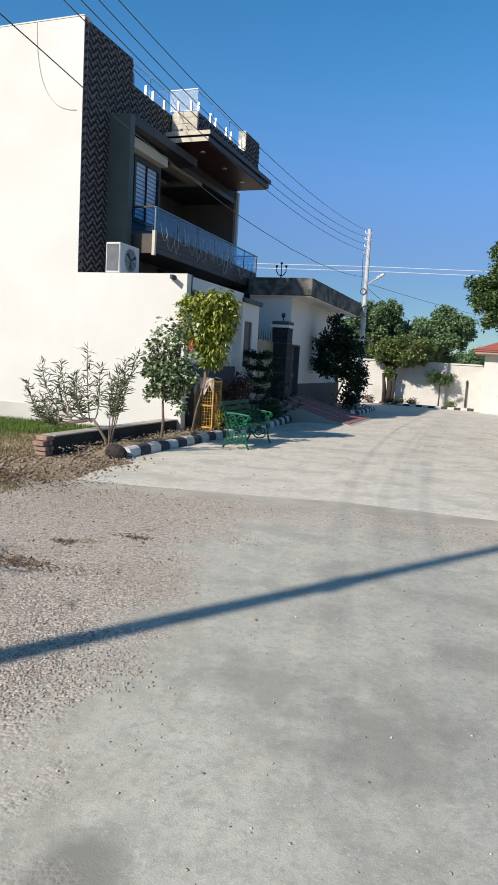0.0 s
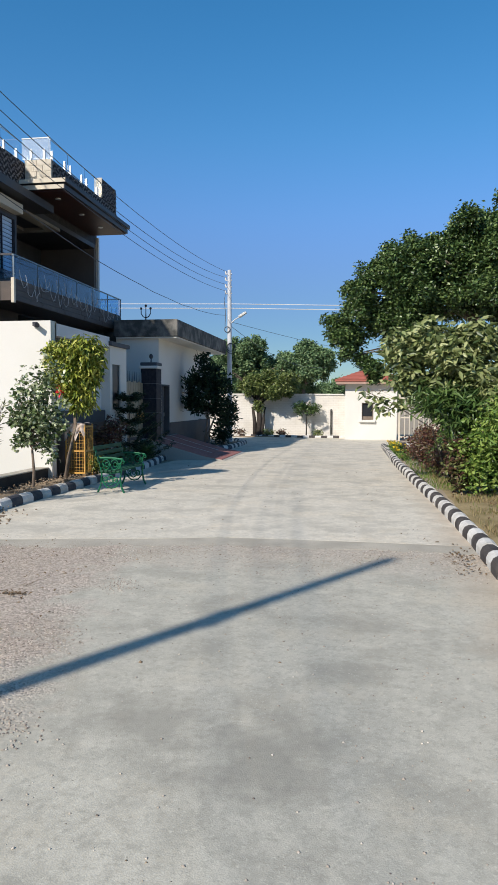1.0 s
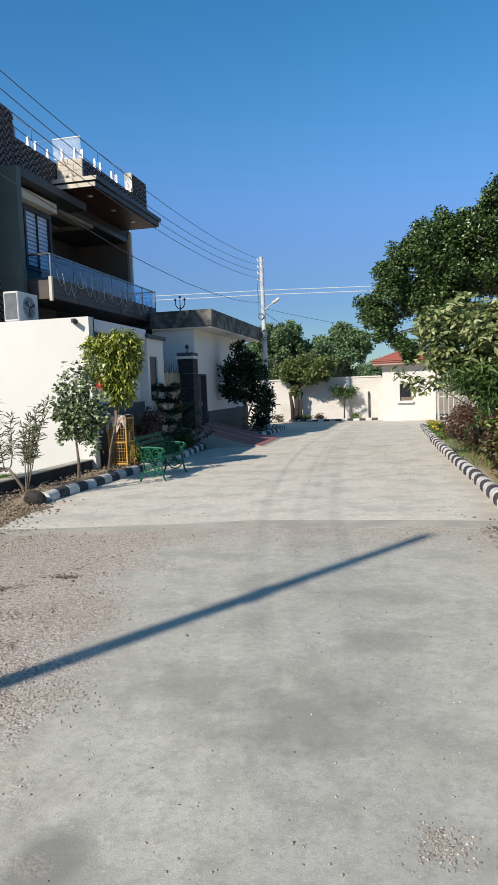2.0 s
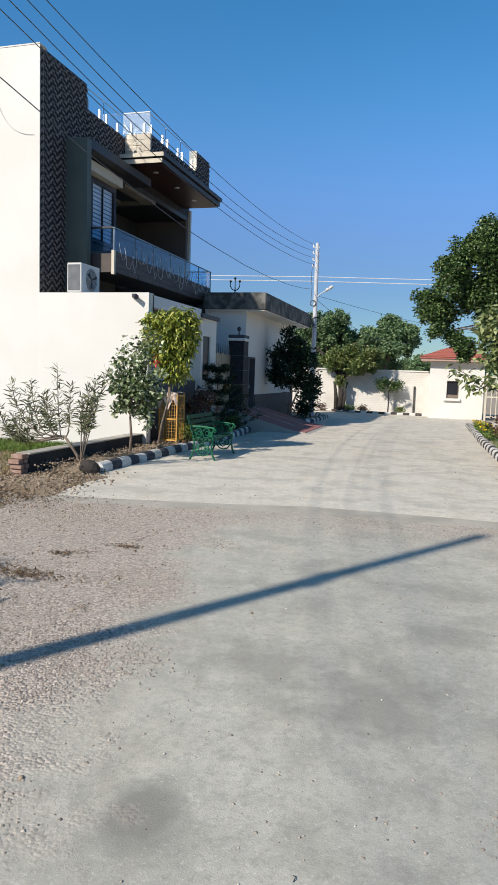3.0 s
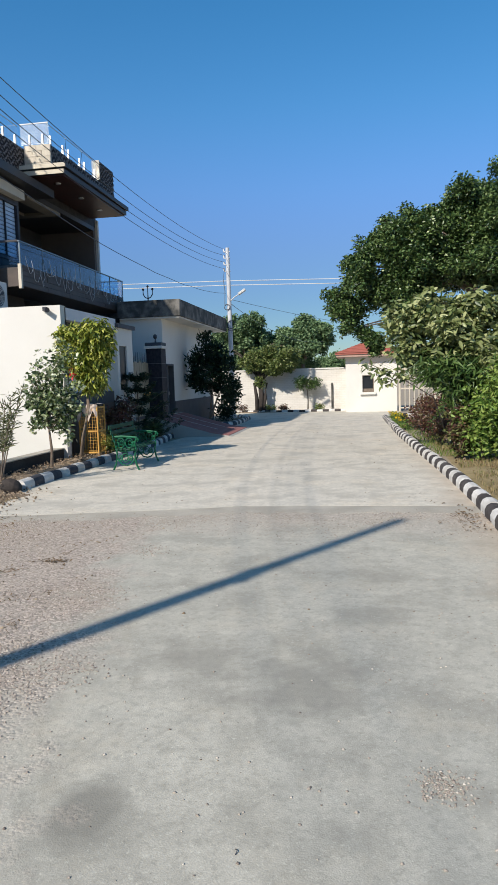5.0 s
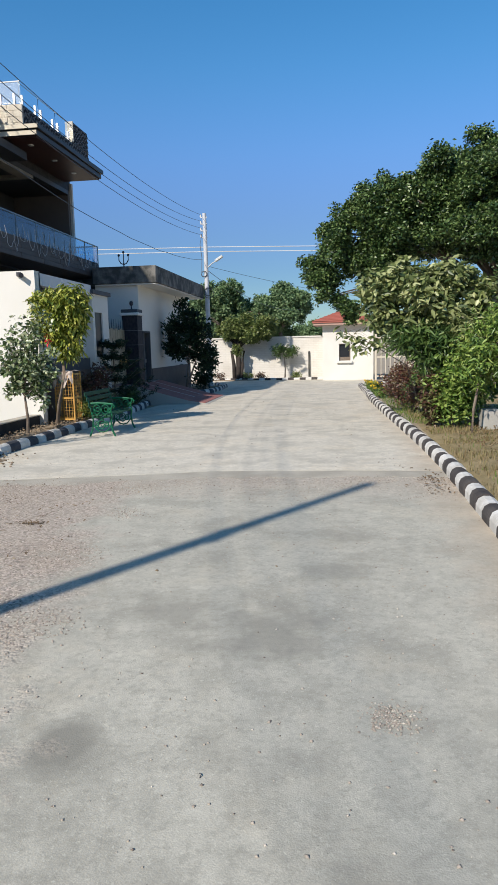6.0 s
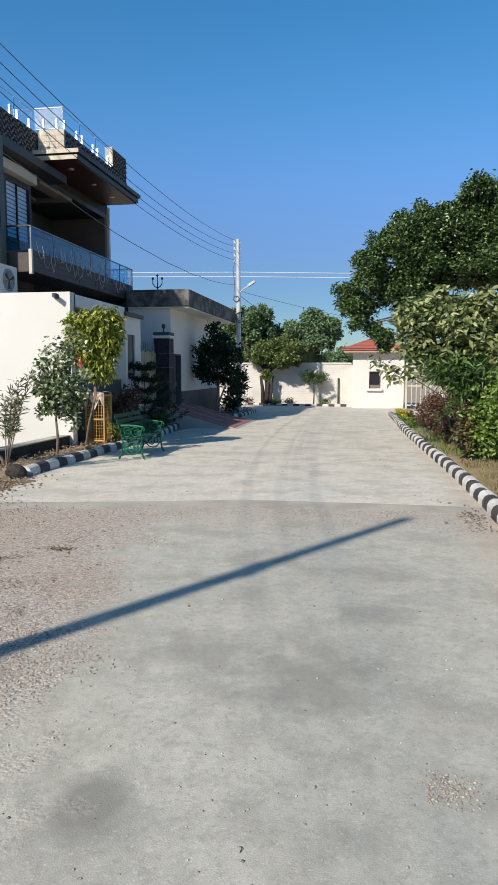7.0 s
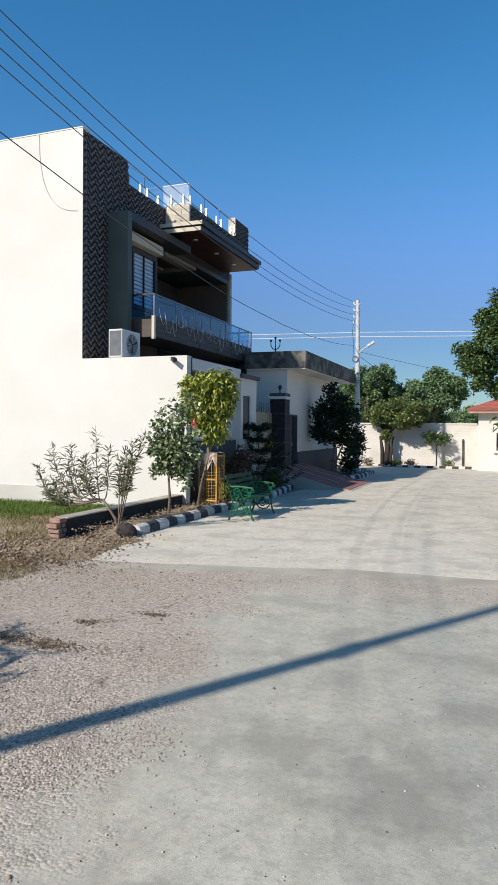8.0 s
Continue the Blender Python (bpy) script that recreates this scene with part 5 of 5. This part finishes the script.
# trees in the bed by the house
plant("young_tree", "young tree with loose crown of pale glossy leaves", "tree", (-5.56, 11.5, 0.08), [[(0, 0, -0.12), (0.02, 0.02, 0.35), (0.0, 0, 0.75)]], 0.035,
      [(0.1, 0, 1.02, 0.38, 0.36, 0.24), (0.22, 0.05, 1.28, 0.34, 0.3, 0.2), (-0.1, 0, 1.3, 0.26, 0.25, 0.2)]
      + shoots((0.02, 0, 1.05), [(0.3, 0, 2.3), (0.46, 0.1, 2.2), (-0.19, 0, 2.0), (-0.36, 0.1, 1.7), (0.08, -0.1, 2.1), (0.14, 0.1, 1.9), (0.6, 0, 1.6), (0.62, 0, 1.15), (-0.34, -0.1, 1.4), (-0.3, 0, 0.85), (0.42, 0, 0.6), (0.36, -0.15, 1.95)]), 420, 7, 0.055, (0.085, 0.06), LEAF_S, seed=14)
yt = plant("hibiscus_tree", "small tree with yellow green drooping leaves and a red flower", "tree", (-5.57, 12.8, 0.08), [[(0, 0, -0.12), (0.1, 0.0, 0.5), (0.24, 0, 1.1), (0.22, 0, 1.7)]], 0.045,
           [(0.12, 0, 2.52, 0.44, 0.4, 0.28), (0.46, 0, 2.56, 0.34, 0.34, 0.26), (0.17, 0, 2.1, 0.42, 0.38, 0.36), (0.35, 0, 1.7, 0.28, 0.28, 0.32), (-0.1, 0, 2.2, 0.22, 0.24, 0.32), (0.5, 0, 2.15, 0.26, 0.28, 0.3)], 560, 11, 0.06, (0.15, 0.05), LEAF_Y, droop=0.9, up=0.9, seed=15)
g = np.random.default_rng(77)
part("flower", leaves(g, [(0.12, -0.38, 1.78)], 9, 0.02, 0.10, 0.08, 0.0, 0.2), PETAL_R, yt, "red hibiscus flower")

# oleander: arching stems with narrow leaves
g = np.random.default_rng(31)
ol = thing("oleander", "sparse oleander shrub with arching stems and narrow leaves", "shrub", (-5.72, 10.0, 0.1))
fork = Vector((-0.30, 0, 0.43))
part("stem", strand(bmesh.new(), [(0, 0, -0.15), (-0.06, 0, 0.12), (-0.2, 0.01, 0.3), fork], 0.03, 0.022, 7), BARK, ol, smooth=True)
low_tips = [(-1.22, 0.0, 0.80), (-1.05, 0.1, 0.62), (-0.95, -0.1, 1.10), (-0.82, 0.1, 0.95), (-0.72, 0.0, 1.14), (-0.58, 0.1, 0.9), (-0.34, 0.0, 1.34), (-0.45, -0.1, 1.0), (-0.18, 0.05, 1.1), (-1.12, 0.05, 0.45), (-0.88, -0.05, 0.3)]
top_tips = [(0.03, 0.0, 0.95), (0.20, 0.1, 1.22), (0.42, 0.0, 1.32), (0.30, -0.1, 1.0), (0.12, 0.05, 1.1)]
spots = []
for k, q in enumerate([Vector((x * (1.3 if x < 0 else 1.1), y, z * 1.13)) for x, y, z in low_tips + top_tips]):
    a = fork if k < len(low_tips) else Vector((0.0, 0, -0.1))
    bend = Vector((q.x * 0.92, q.y, 0.10 + 0.25 * (k % 3) * 0.5)) if k < len(low_tips) else Vector((q.x * 0.3, q.y, 0.5))
    pts = [a * (1 - u) ** 2 + bend * (2 * u * (1 - u)) + q * u * u for u in np.linspace(0, 1, 9)]
    part("stem", strand(bmesh.new(), pts, 0.013, 0.005, 5), BARK, ol, smooth=True)
    for u in np.linspace(0.5, 1.0, 10):
        spots.append(a * (1 - u) ** 2 + bend * (2 * u * (1 - u)) + q * u * u)
v, f = leaves(g, np.array(spots), 11, 0.022, 0.15, 0.02, -0.5, 0.1)
part("foliage", (v, f), LEAF_O, ol, "narrow grey green leaves")

# araucaria: tiers of drooping branches
g = np.random.default_rng(33)
ar = thing("araucaria", "young dark araucaria with tiered branches", "tree", (-5.62, 16.7, 0.08))
part("trunk", strand(bmesh.new(), [(0, 0, -0.1), (0, 0, 1.0), (0, 0, 1.85)], 0.03, 0.008, 6), BARK, ar)
spots = []
for k in range(6):
    z, r = 0.24 + k * 0.29, 1.15 * (1 - k / 7.0)
    for a in range(6):
        an = a * math.pi / 3 + k * 0.5
        q = Vector((r * math.cos(an), r * math.sin(an), z + 0.3 * r))
        part("branch", strand(bmesh.new(), [(0, 0, z), (q.x * 0.5, q.y * 0.5, z - 0.02), q], 0.012, 0.005, 5), BARK, ar)
        for u in np.linspace(0.12, 1, 16):
            spots.append((q.x * u, q.y * u, z - 0.06 * math.sin(u * 3.1) + 0.3 * r * u * u))
part("needles", leaves(g, np.array(spots), 13, 0.022, 0.10, 0.02, 0.1, 0.2), LEAF_N, ar, "dark needles")
plant("wine_shrub", "purple leaved shrub in the flower bed", "shrub", (-5.55, 15.1, 0.08), [[(0, 0, -0.1), (0, 0, 0.4), (0, 0, 0.7)]], 0.02,
      [(0, 0, 0.75, 0.3, 0.3, 0.3), (0.05, 0.2, 1.0, 0.25, 0.25, 0.2)], 120, 9, 0.07, (0.08, 0.045), LEAF_R, seed=51)
for i, (x, y) in enumerate(((-5.45, 14.0), (-5.5, 15.7), (-5.5, 17.3), (-5.6, 17.9))):
    plant("bedding_plant", "low leafy bedding plant in dug earth", "plant", (x, y, 0.08), [[(0, 0, -0.08), (0, 0, 0.1), (0, 0, 0.2)]], 0.012,
          [(0, 0, 0.28, 0.22, 0.25, 0.2)], 60, 9, 0.06, (0.13, 0.035), LEAF_M if i else LEAF_Y, droop=-0.1, seed=53 + i, group="bedding plants")

# yellow tree guard with a cloth over it
tg = thing("tree_guard", "rusty yellow wire tree guard with a cloth draped over", "tree guard", (-5.62, 13.65, 0.08))
for x in (-0.2, 0.2):
    for y in (-0.2, 0.2):
        part("post", boxes((x - 0.014, x + 0.014, y - 0.014, y + 0.014, -0.1, 1.12)), YELLOW, tg)
for z in (0.1, 0.55, 1.05):
    part("band", boxes((-0.21, 0.21, -0.215, -0.2, z, z + 0.035), (-0.21, 0.21, 0.2, 0.215, z, z + 0.035), (-0.215, -0.2, -0.2, 0.2, z, z + 0.035), (0.2, 0.215, -0.2, 0.2, z, z + 0.035)), YELLOW, tg)
bm = bmesh.new()
for i in range(6):
    u = -0.15 + i * 0.06
    for yy in (-0.207, 0.207):
        strand(bm, [(u, yy, 0.1), (u, yy, 1.08)], 0.004, 0.004, 4)
        strand(bm, [(yy, u, 0.1), (yy, u, 1.08)], 0.004, 0.004, 4)
for i in range(13):
    z = 0.16 + i * 0.07
    for yy in (-0.207, 0.207):
        strand(bm, [(-0.2, yy, z), (0.2, yy, z)], 0.0035, 0.0035, 4)
        strand(bm, [(yy, -0.2, z), (yy, 0.2, z)], 0.0035, 0.0035, 4)
part("mesh", bm, YELLOW, tg)
nx, nz = 14, 12
v = [(-0.23 + 0.44 * i / nx, -0.235 - 0.03 * math.sin(i * 1.7) - 0.015 * math.sin(k * 0.9 + i), 1.13 - 0.34 * k / nz * (0.75 + 0.35 * math.sin(i * 0.9 + 1))) for k in range(nz + 1) for i in range(nx + 1)]
v += [(-0.23 + 0.44 * i / nx, -0.235 + 0.46 * k / 4, 1.135 + 0.01 * math.sin(i + k)) for k in range(5) for i in range(nx + 1)]
f = [(k * (nx + 1) + i, k * (nx + 1) + i + 1, (k + 1) * (nx + 1) + i + 1, (k + 1) * (nx + 1) + i) for k in range(nz) for i in range(nx)]
o = (nz + 1) * (nx + 1)
f += [(o + k * (nx + 1) + i, o + k * (nx + 1) + i + 1, o + (k + 1) * (nx + 1) + i + 1, o + (k + 1) * (nx + 1) + i) for k in range(4) for i in range(nx)]
cl = part("cloth", (v, f), CLOTH, smooth=True)
cl.matrix_world = pose(-5.62, 13.65, 0.085)
tagged(cl, "pale rag draped over the wire tree guard", "cloth")

# dark trees by the annex and the pole
plant("dark_tree", "dark glossy small tree beside the annex", "tree", (-5.15, 22.9, 0.08), [[(0, 0, -0.1), (0.05, 0, 0.5), (0.1, 0, 1.0)], [(0.05, 0, 0.3), (0.35, 0.1, 1.1)]], 0.045,
      [(0, 0, 1.7, 0.6, 0.55, 0.6), (-0.35, 0, 2.2, 0.35, 0.35, 0.4), (0.2, 0, 2.5, 0.4, 0.4, 0.45), (0.55, 0, 1.9, 0.45, 0.4, 0.6), (0.65, 0.1, 1.2, 0.4, 0.4, 0.5), (0.0, 0, 2.95, 0.2, 0.2, 0.25), (-0.5, 0, 1.5, 0.25, 0.3, 0.25)], 330, 11, 0.09, (0.19, 0.065), LEAF_N, droop=-0.45, seed=16)
plant("dark_shrub", "dark shrub at the foot of the pole", "shrub", (-4.95, 25.2, 0.08), [[(0, 0, -0.1), (0, 0, 0.3), (0, 0, 0.5)]], 0.03,
      [(0, 0, 0.6, 0.4, 0.4, 0.5), (-0.2, -0.3, 0.35, 0.35, 0.35, 0.3), (0.1, 0.2, 1.1, 0.35, 0.35, 0.4)], 140, 9, 0.09, (0.13, 0.06), LEAF_N, seed=17)
# trees at the boundary wall
plant("wall_tree", "dense olive green tree before the boundary wall", "tree", (-4.75, 32.2, 0.05), [[(0, 0, -0.1), (0.05, 0, 0.7), (0, 0, 1.4)], [(0.15, 0, -0.1), (0.25, 0, 0.7), (0.35, 0, 1.4)], [(-0.12, 0, -0.1), (-0.15, 0, 0.7), (-0.25, 0, 1.4)], [(0.05, -0.05, -0.1), (0.12, -0.05, 0.7), (0.1, 0, 1.9)]], 0.12,
      clustered(lumps(5, (0.65, 0, 2.52), (1.65, 0.6, 0.55), 20, 0.34), 95, 4, 0.45) + [(0.05, 0, 1.5, 0.2, 0.2, 0.3)], 1500, 26, 0.07, (0.12, 0.062), LEAF_T, bark=DARKSTONE, seed=18, lite=True)
plant("small_tree", "small umbrella shaped tree before the boundary wall", "tree", (-2.45, 32.3, 0.05), [[(0, 0, -0.1), (0.02, 0, 0.5), (0, 0, 0.95)]], 0.035,
      [(0, 0, 1.3, 0.6, 0.4, 0.22), (-0.3, 0, 1.45, 0.3, 0.3, 0.15), (0.35, 0, 1.4, 0.3, 0.3, 0.15)], 110, 9, 0.08, (0.13, 0.05), LEAF_M, seed=19)
for i, x in enumerate((-5.6, -4.2, -3.6, -1.9)):
    plant("bedding_plant", "low plant in the bed under the wall", "plant", (x, 32.2, 0.05), [[(0, 0, -0.08), (0, 0, 0.1), (0, 0, 0.2)]], 0.012,
          [(0, 0, 0.18, 0.26, 0.16, 0.16)], 34, 8, 0.06, (0.11, 0.04), LEAF_T if i % 2 else LEAF_R, seed=70 + i, group="bedding plants")
# trees beyond the wall
for i, (x, y, zc, rx, rz) in enumerate(((-7.2, 45, 4.2, 2.9, 1.9), (-3.8, 46, 3.9, 2.1, 1.6), (-5.5, 48, 3.6, 1.9, 1.6), (-12, 50, 3.2, 4.0, 1.8), (-1.9, 60, 2.5, 2.0, 0.8))):
    plant("field_tree", "broad green tree in the field behind the wall", "tree", (x, y, 0), [[(0, 0, -0.1), (0.1, 0, 1.2), (0, 0, 2.6)]], 0.2,
          clustered(lumps(90 + i, (0, 0, zc), (rx, 2.0, rz), 14, 0.8), 190 + i, 5, 0.45), 1000, 44, 0.13, (0.19, 0.115), LEAF_F, seed=80 + i, group="field trees", lite=True)
for i in range(16):
    x = -60 + i * 9.5 + rng.uniform(-2, 2)
    plant("distant_tree", "hazy distant tree on the horizon", "tree", (x, 150 + rng.uniform(-15, 25), 0), [[(0, 0, -0.1), (0, 0, 1.5), (0, 0, 3)]], 0.3,
          lumps(120 + i, (0, 0, 4.0), (5.5, 2.5, 2.3), 7, 1.8), 130, 8, 0.5, (1.0, 0.6), LEAF_F, seed=140 + i, group="distant trees")
# palm whose fronds throw their shadow on the gravel
pm = thing("palm", "small feathery palm beside the drive", "palm", (-5.3, 1.6, 0))
part("trunk", strand(bmesh.new(), [(0, 0, -0.1), (0.05, 0, 0.9), (0, 0, 1.8)], 0.1, 0.07, 8), BARK, pm)
g = np.random.default_rng(35)
for a in range(11):
    an = a * 2 * math.pi / 11
    pts = [Vector((0, 0, 1.75)) + Vector((math.cos(an) * u * 1.3, math.sin(an) * u * 1.3, 0.75 * u - 0.75 * u * u)) for u in np.linspace(0, 1, 8)]
    fr = part("frond", strand(bmesh.new(), pts, 0.016, 0.004, 5), LEAF_M, pm)
    sp = np.array([pts[k].lerp(pts[k + 1], w) for k in range(1, 7) for w in (0, 0.33, 0.66)])
    part("leaflets", leaves(g, sp, 4, 0.01, 0.34, 0.03, 0.25, 0.2), LEAF_M, fr)


# ---- bench ----
bench = thing("bench", "green cast iron park bench with slatted wooden seat", "bench", (-4.29, 12.62, 0.02), rz=1)
bench.scale = (0.80, 1.05, 1.04)
for k in range(4):
    z = 0.45 + k * 0.095
    x = -0.235 - 0.045 * k
    part("back_slat", boxes((x - 0.012, x + 0.012, -0.7, 0.7, z, z + 0.072), bev=0.006), WOODG, bench)
for k in range(5):
    x = -0.19 + k * 0.095
    part("seat_slat", boxes((x - 0.037, x + 0.037, -0.7, 0.7, 0.375 - 0.004 * abs(k - 2), 0.4 - 0.004 * abs(k - 2)), bev=0.006), WOODG, bench)
for y in (-0.62, 0.62):
    bm = bmesh.new()
    strand(bm, [(-0.32, y, 0.0), (-0.25, y, 0.12), (-0.22, y, 0.3), (-0.25, y, 0.45), (-0.33, y, 0.68), (-0.40, y, 0.80)], 0.022, 0.016)
    strand(bm, [(0.30, y, 0.0), (0.24, y, 0.1), (0.21, y, 0.25), (0.24, y, 0.37), (0.22, y, 0.5), (0.27, y, 0.58)], 0.022, 0.018)
    strand(bm, [(-0.30, y, 0.60), (-0.1, y, 0.61), (0.1, y, 0.60), (0.27, y, 0.585), (0.31, y, 0.54), (0.28, y, 0.51)], 0.02, 0.016)
    strand(bm, [(-0.22, y, 0.36), (0, y, 0.34), (0.24, y, 0.37)], 0.018, 0.018)
    strand(bm, [(-0.22, y, 0.20), (-0.1, y, 0.10), (0.0, y, 0.08), (0.1, y, 0.10), (0.21, y, 0.2)], 0.014, 0.014)
    part("end_frame", bm, GREEN, bench, "bright green cast iron end")
    bm = bmesh.new()
    for cx, cz, r in ((-0.12, 0.49, 0.09), (0.08, 0.49, 0.09), (-0.02, 0.22, 0.085), (-0.14, 0.22, 0.05), (0.1, 0.22, 0.05), (0.18, 0.47, 0.045), (-0.2, 0.46, 0.04)):
        ring(bm, (cx, y, cz), r, 0.011, "y", 12)
        ring(bm, (cx + r * 0.2, y, cz), r * 0.45, 0.009, "y", 9)
    part("scrollwork", bm, GREEN, bench, "curled iron scrolls")


# ---- grass and litter ----
def blades(name, x0, x1, y0, y1, n, h, w, material, label, z=0.0, clump=0.0, seed=0):
    g = np.random.default_rng(seed)
    x, y = g.uniform(x0, x1, n), g.uniform(y0, y1, n)
    if clump:
        keep = np.array([noise.noise(Vector((a * 1.1, b * 1.1, seed))) for a, b in zip(x, y)]) > clump * g.uniform(-0.6, 1, n)
        x, y = x[keep], y[keep]
        n = len(x)
    a = g.uniform(0, 6.28, n)
    d = np.column_stack([np.cos(a), np.sin(a), np.zeros(n)])
    s = np.column_stack([-np.sin(a), np.cos(a), np.zeros(n)]) * w / 2
    hh = (h * g.uniform(0.4, 1.1, n))[:, None]
    base = np.column_stack([x, y, np.full(n, z)])
    lean = g.uniform(0.1, 0.9, (n, 1))
    mid = base + d * hh * lean * 0.3 + (0, 0, 1) * hh * 0.6
    tip = base + d * hh * lean + (0, 0, 1) * hh * (1 - 0.35 * lean)
    v = np.stack([base - s, base + s, mid + s * 0.7, mid - s * 0.7, tip], 1).reshape(-1, 3)
    i = np.arange(n)[:, None] * 5
    f = np.concatenate([i + [0, 1, 2], i + [0, 2, 3], i + [3, 2, 4]], 1).reshape(-1, 3)
    return tagged(part(name, (v, f), material), label, "grass", kind="stuff")


blades("grass", -11.5, -6.25, 11.1, 12.9, 26000, 0.13, 0.010, GRASS, "fresh green grass along the white wall", 0.0, -0.9, 1)
blades("grass", -11.5, -6.3, 10.2, 11.4, 5000, 0.09, 0.009, GRASS, "thin green grass over dry earth", 0.0, 0.1, 8)
blades("dry_grass", -11.5, -6.2, 8.2, 11.6, 30000, 0.06, 0.009, STRAW, "dry yellow grass on bare earth", 0.0, -0.7, 2)
blades("dry_grass", -8.5, -4.9, 5.6, 9.3, 34000, 0.045, 0.008, STRAW, "trodden straw on the bare earth", 0.008, 0.1, 6)
blades("dry_grass", 1.75, 7.0, 2.5, 17.0, 52000, 0.10, 0.009, STRAW, "dry yellow grass on the verge", 0.03, 0.2, 3)
blades("grass", 1.85, 7.0, 3.0, 24.0, 12000, 0.09, 0.009, GRASS, "sparse green grass on the verge", 0.03, 0.45, 4)
blades("grass", 1.35, 2.1, 13.5, 24.0, 2600, 0.08, 0.011, GRASS, "low green weeds along the kerb", 0.03, 0.0, 7)
blades("dry_grass", -5.9, -3.6, 6.2, 8.4, 250, 0.06, 0.008, STRAW, "thin dry stalks in the spilled earth", 0.01, 0.3, 5)


def litter(seed, x, y, n, sx, sy, size, label, z=0.03, material=DRYLEAF):
    """Dry leaf scraps strewn round a place."""
    q = np.random.default_rng(seed)
    sp = np.column_stack([q.normal(x, sx, n), q.normal(y, sy, n), np.full(n, z)])
    return tagged(part("dry_leaves", leaves(q, sp, 2, (0.04, 0.04, 0.004), size, size * 0.55, 0.0, 2.5), material), label, "leaves", kind="stuff")


litter(92, 1.26, 7.75, 48, 0.12, 0.4, 0.045, "fallen dry leaves gathered along the kerb")
litter(93, -5.6, 7.3, 700, 0.6, 0.5, 0.045, "dry leaves and straw scraps in the spilled earth")
litter(94, -6.6, 7.4, 500, 0.7, 0.9, 0.05, "dry leaf scraps on the bare earth")
litter(95, -3.35, 4.68, 420, 0.32, 0.06, 0.026, "strip of dry straw washed onto the gravel", 0.018)
litter(96, -3.2, 5.3, 26, 0.05, 0.03, 0.04, "little clump of dry scraps on the gravel", 0.02)
litter(97, -2.75, 5.75, 26, 0.06, 0.03, 0.04, "little clump of dry scraps on the gravel", 0.02)
litter(98, 3.3, 11.5, 1800, 0.5, 2.6, 0.05, "dry leaves and mulch on the verge", 0.085)
g = np.random.default_rng(91)
sp = np.column_stack([np.concatenate([g.uniform(-4.5, 1.3, 60), g.uniform(-5.2, -2.2, 90)]), np.concatenate([g.uniform(8.6, 20, 60), g.uniform(3.5, 8.0, 90)]), np.full(150, 0.030)])
tagged(part("dry_leaves", leaves(g, sp, 2, (0.05, 0.05, 0.002), 0.03, 0.02, 0.0, 3.0), DRYLEAF), "fallen dry leaves on the concrete", "leaves", kind="stuff")
for x, y, a in ((-3.05, 5.37, 20), (-2.75, 6.0, 70), (-3.15, 4.62, 10), (-2.3, 4.1, 130)):
    bm = bmesh.new()
    for k in range(9):
        o = Vector((g.normal(0, 0.10), g.normal(0, 0.04), 0.02))
        strand(bm, [o, o + Vector((g.normal(0, 0.07), g.normal(0, 0.03), 0.02)), o + Vector((g.normal(0.05, 0.1), g.normal(0, 0.05), 0.004))], 0.003, 0.002, 4)
    tw = part("twigs", bm, DRYLEAF)
    tw.matrix_world = pose(x, y, 0.012, 0, 0, a) @ Matrix.Scale(0.55, 4)
    tagged(tw, "little heap of dry twigs and straw on gravel", "twigs", "twigs")
bm = strand(bmesh.new(), [(0, 0, 0.012), (0.012, 0.035, 0.03), (0.0, 0.07, 0.022), (-0.02, 0.085, 0.012)], 0.006, 0.004, 5)
tw = part("seed_pod", bm, BLACK)
tw.matrix_world = pose(-0.38, 2.13, 0.009) @ Matrix.Scale(0.33, 4)
tagged(tw, "small curled dark seed pod on the concrete", "seed pod")

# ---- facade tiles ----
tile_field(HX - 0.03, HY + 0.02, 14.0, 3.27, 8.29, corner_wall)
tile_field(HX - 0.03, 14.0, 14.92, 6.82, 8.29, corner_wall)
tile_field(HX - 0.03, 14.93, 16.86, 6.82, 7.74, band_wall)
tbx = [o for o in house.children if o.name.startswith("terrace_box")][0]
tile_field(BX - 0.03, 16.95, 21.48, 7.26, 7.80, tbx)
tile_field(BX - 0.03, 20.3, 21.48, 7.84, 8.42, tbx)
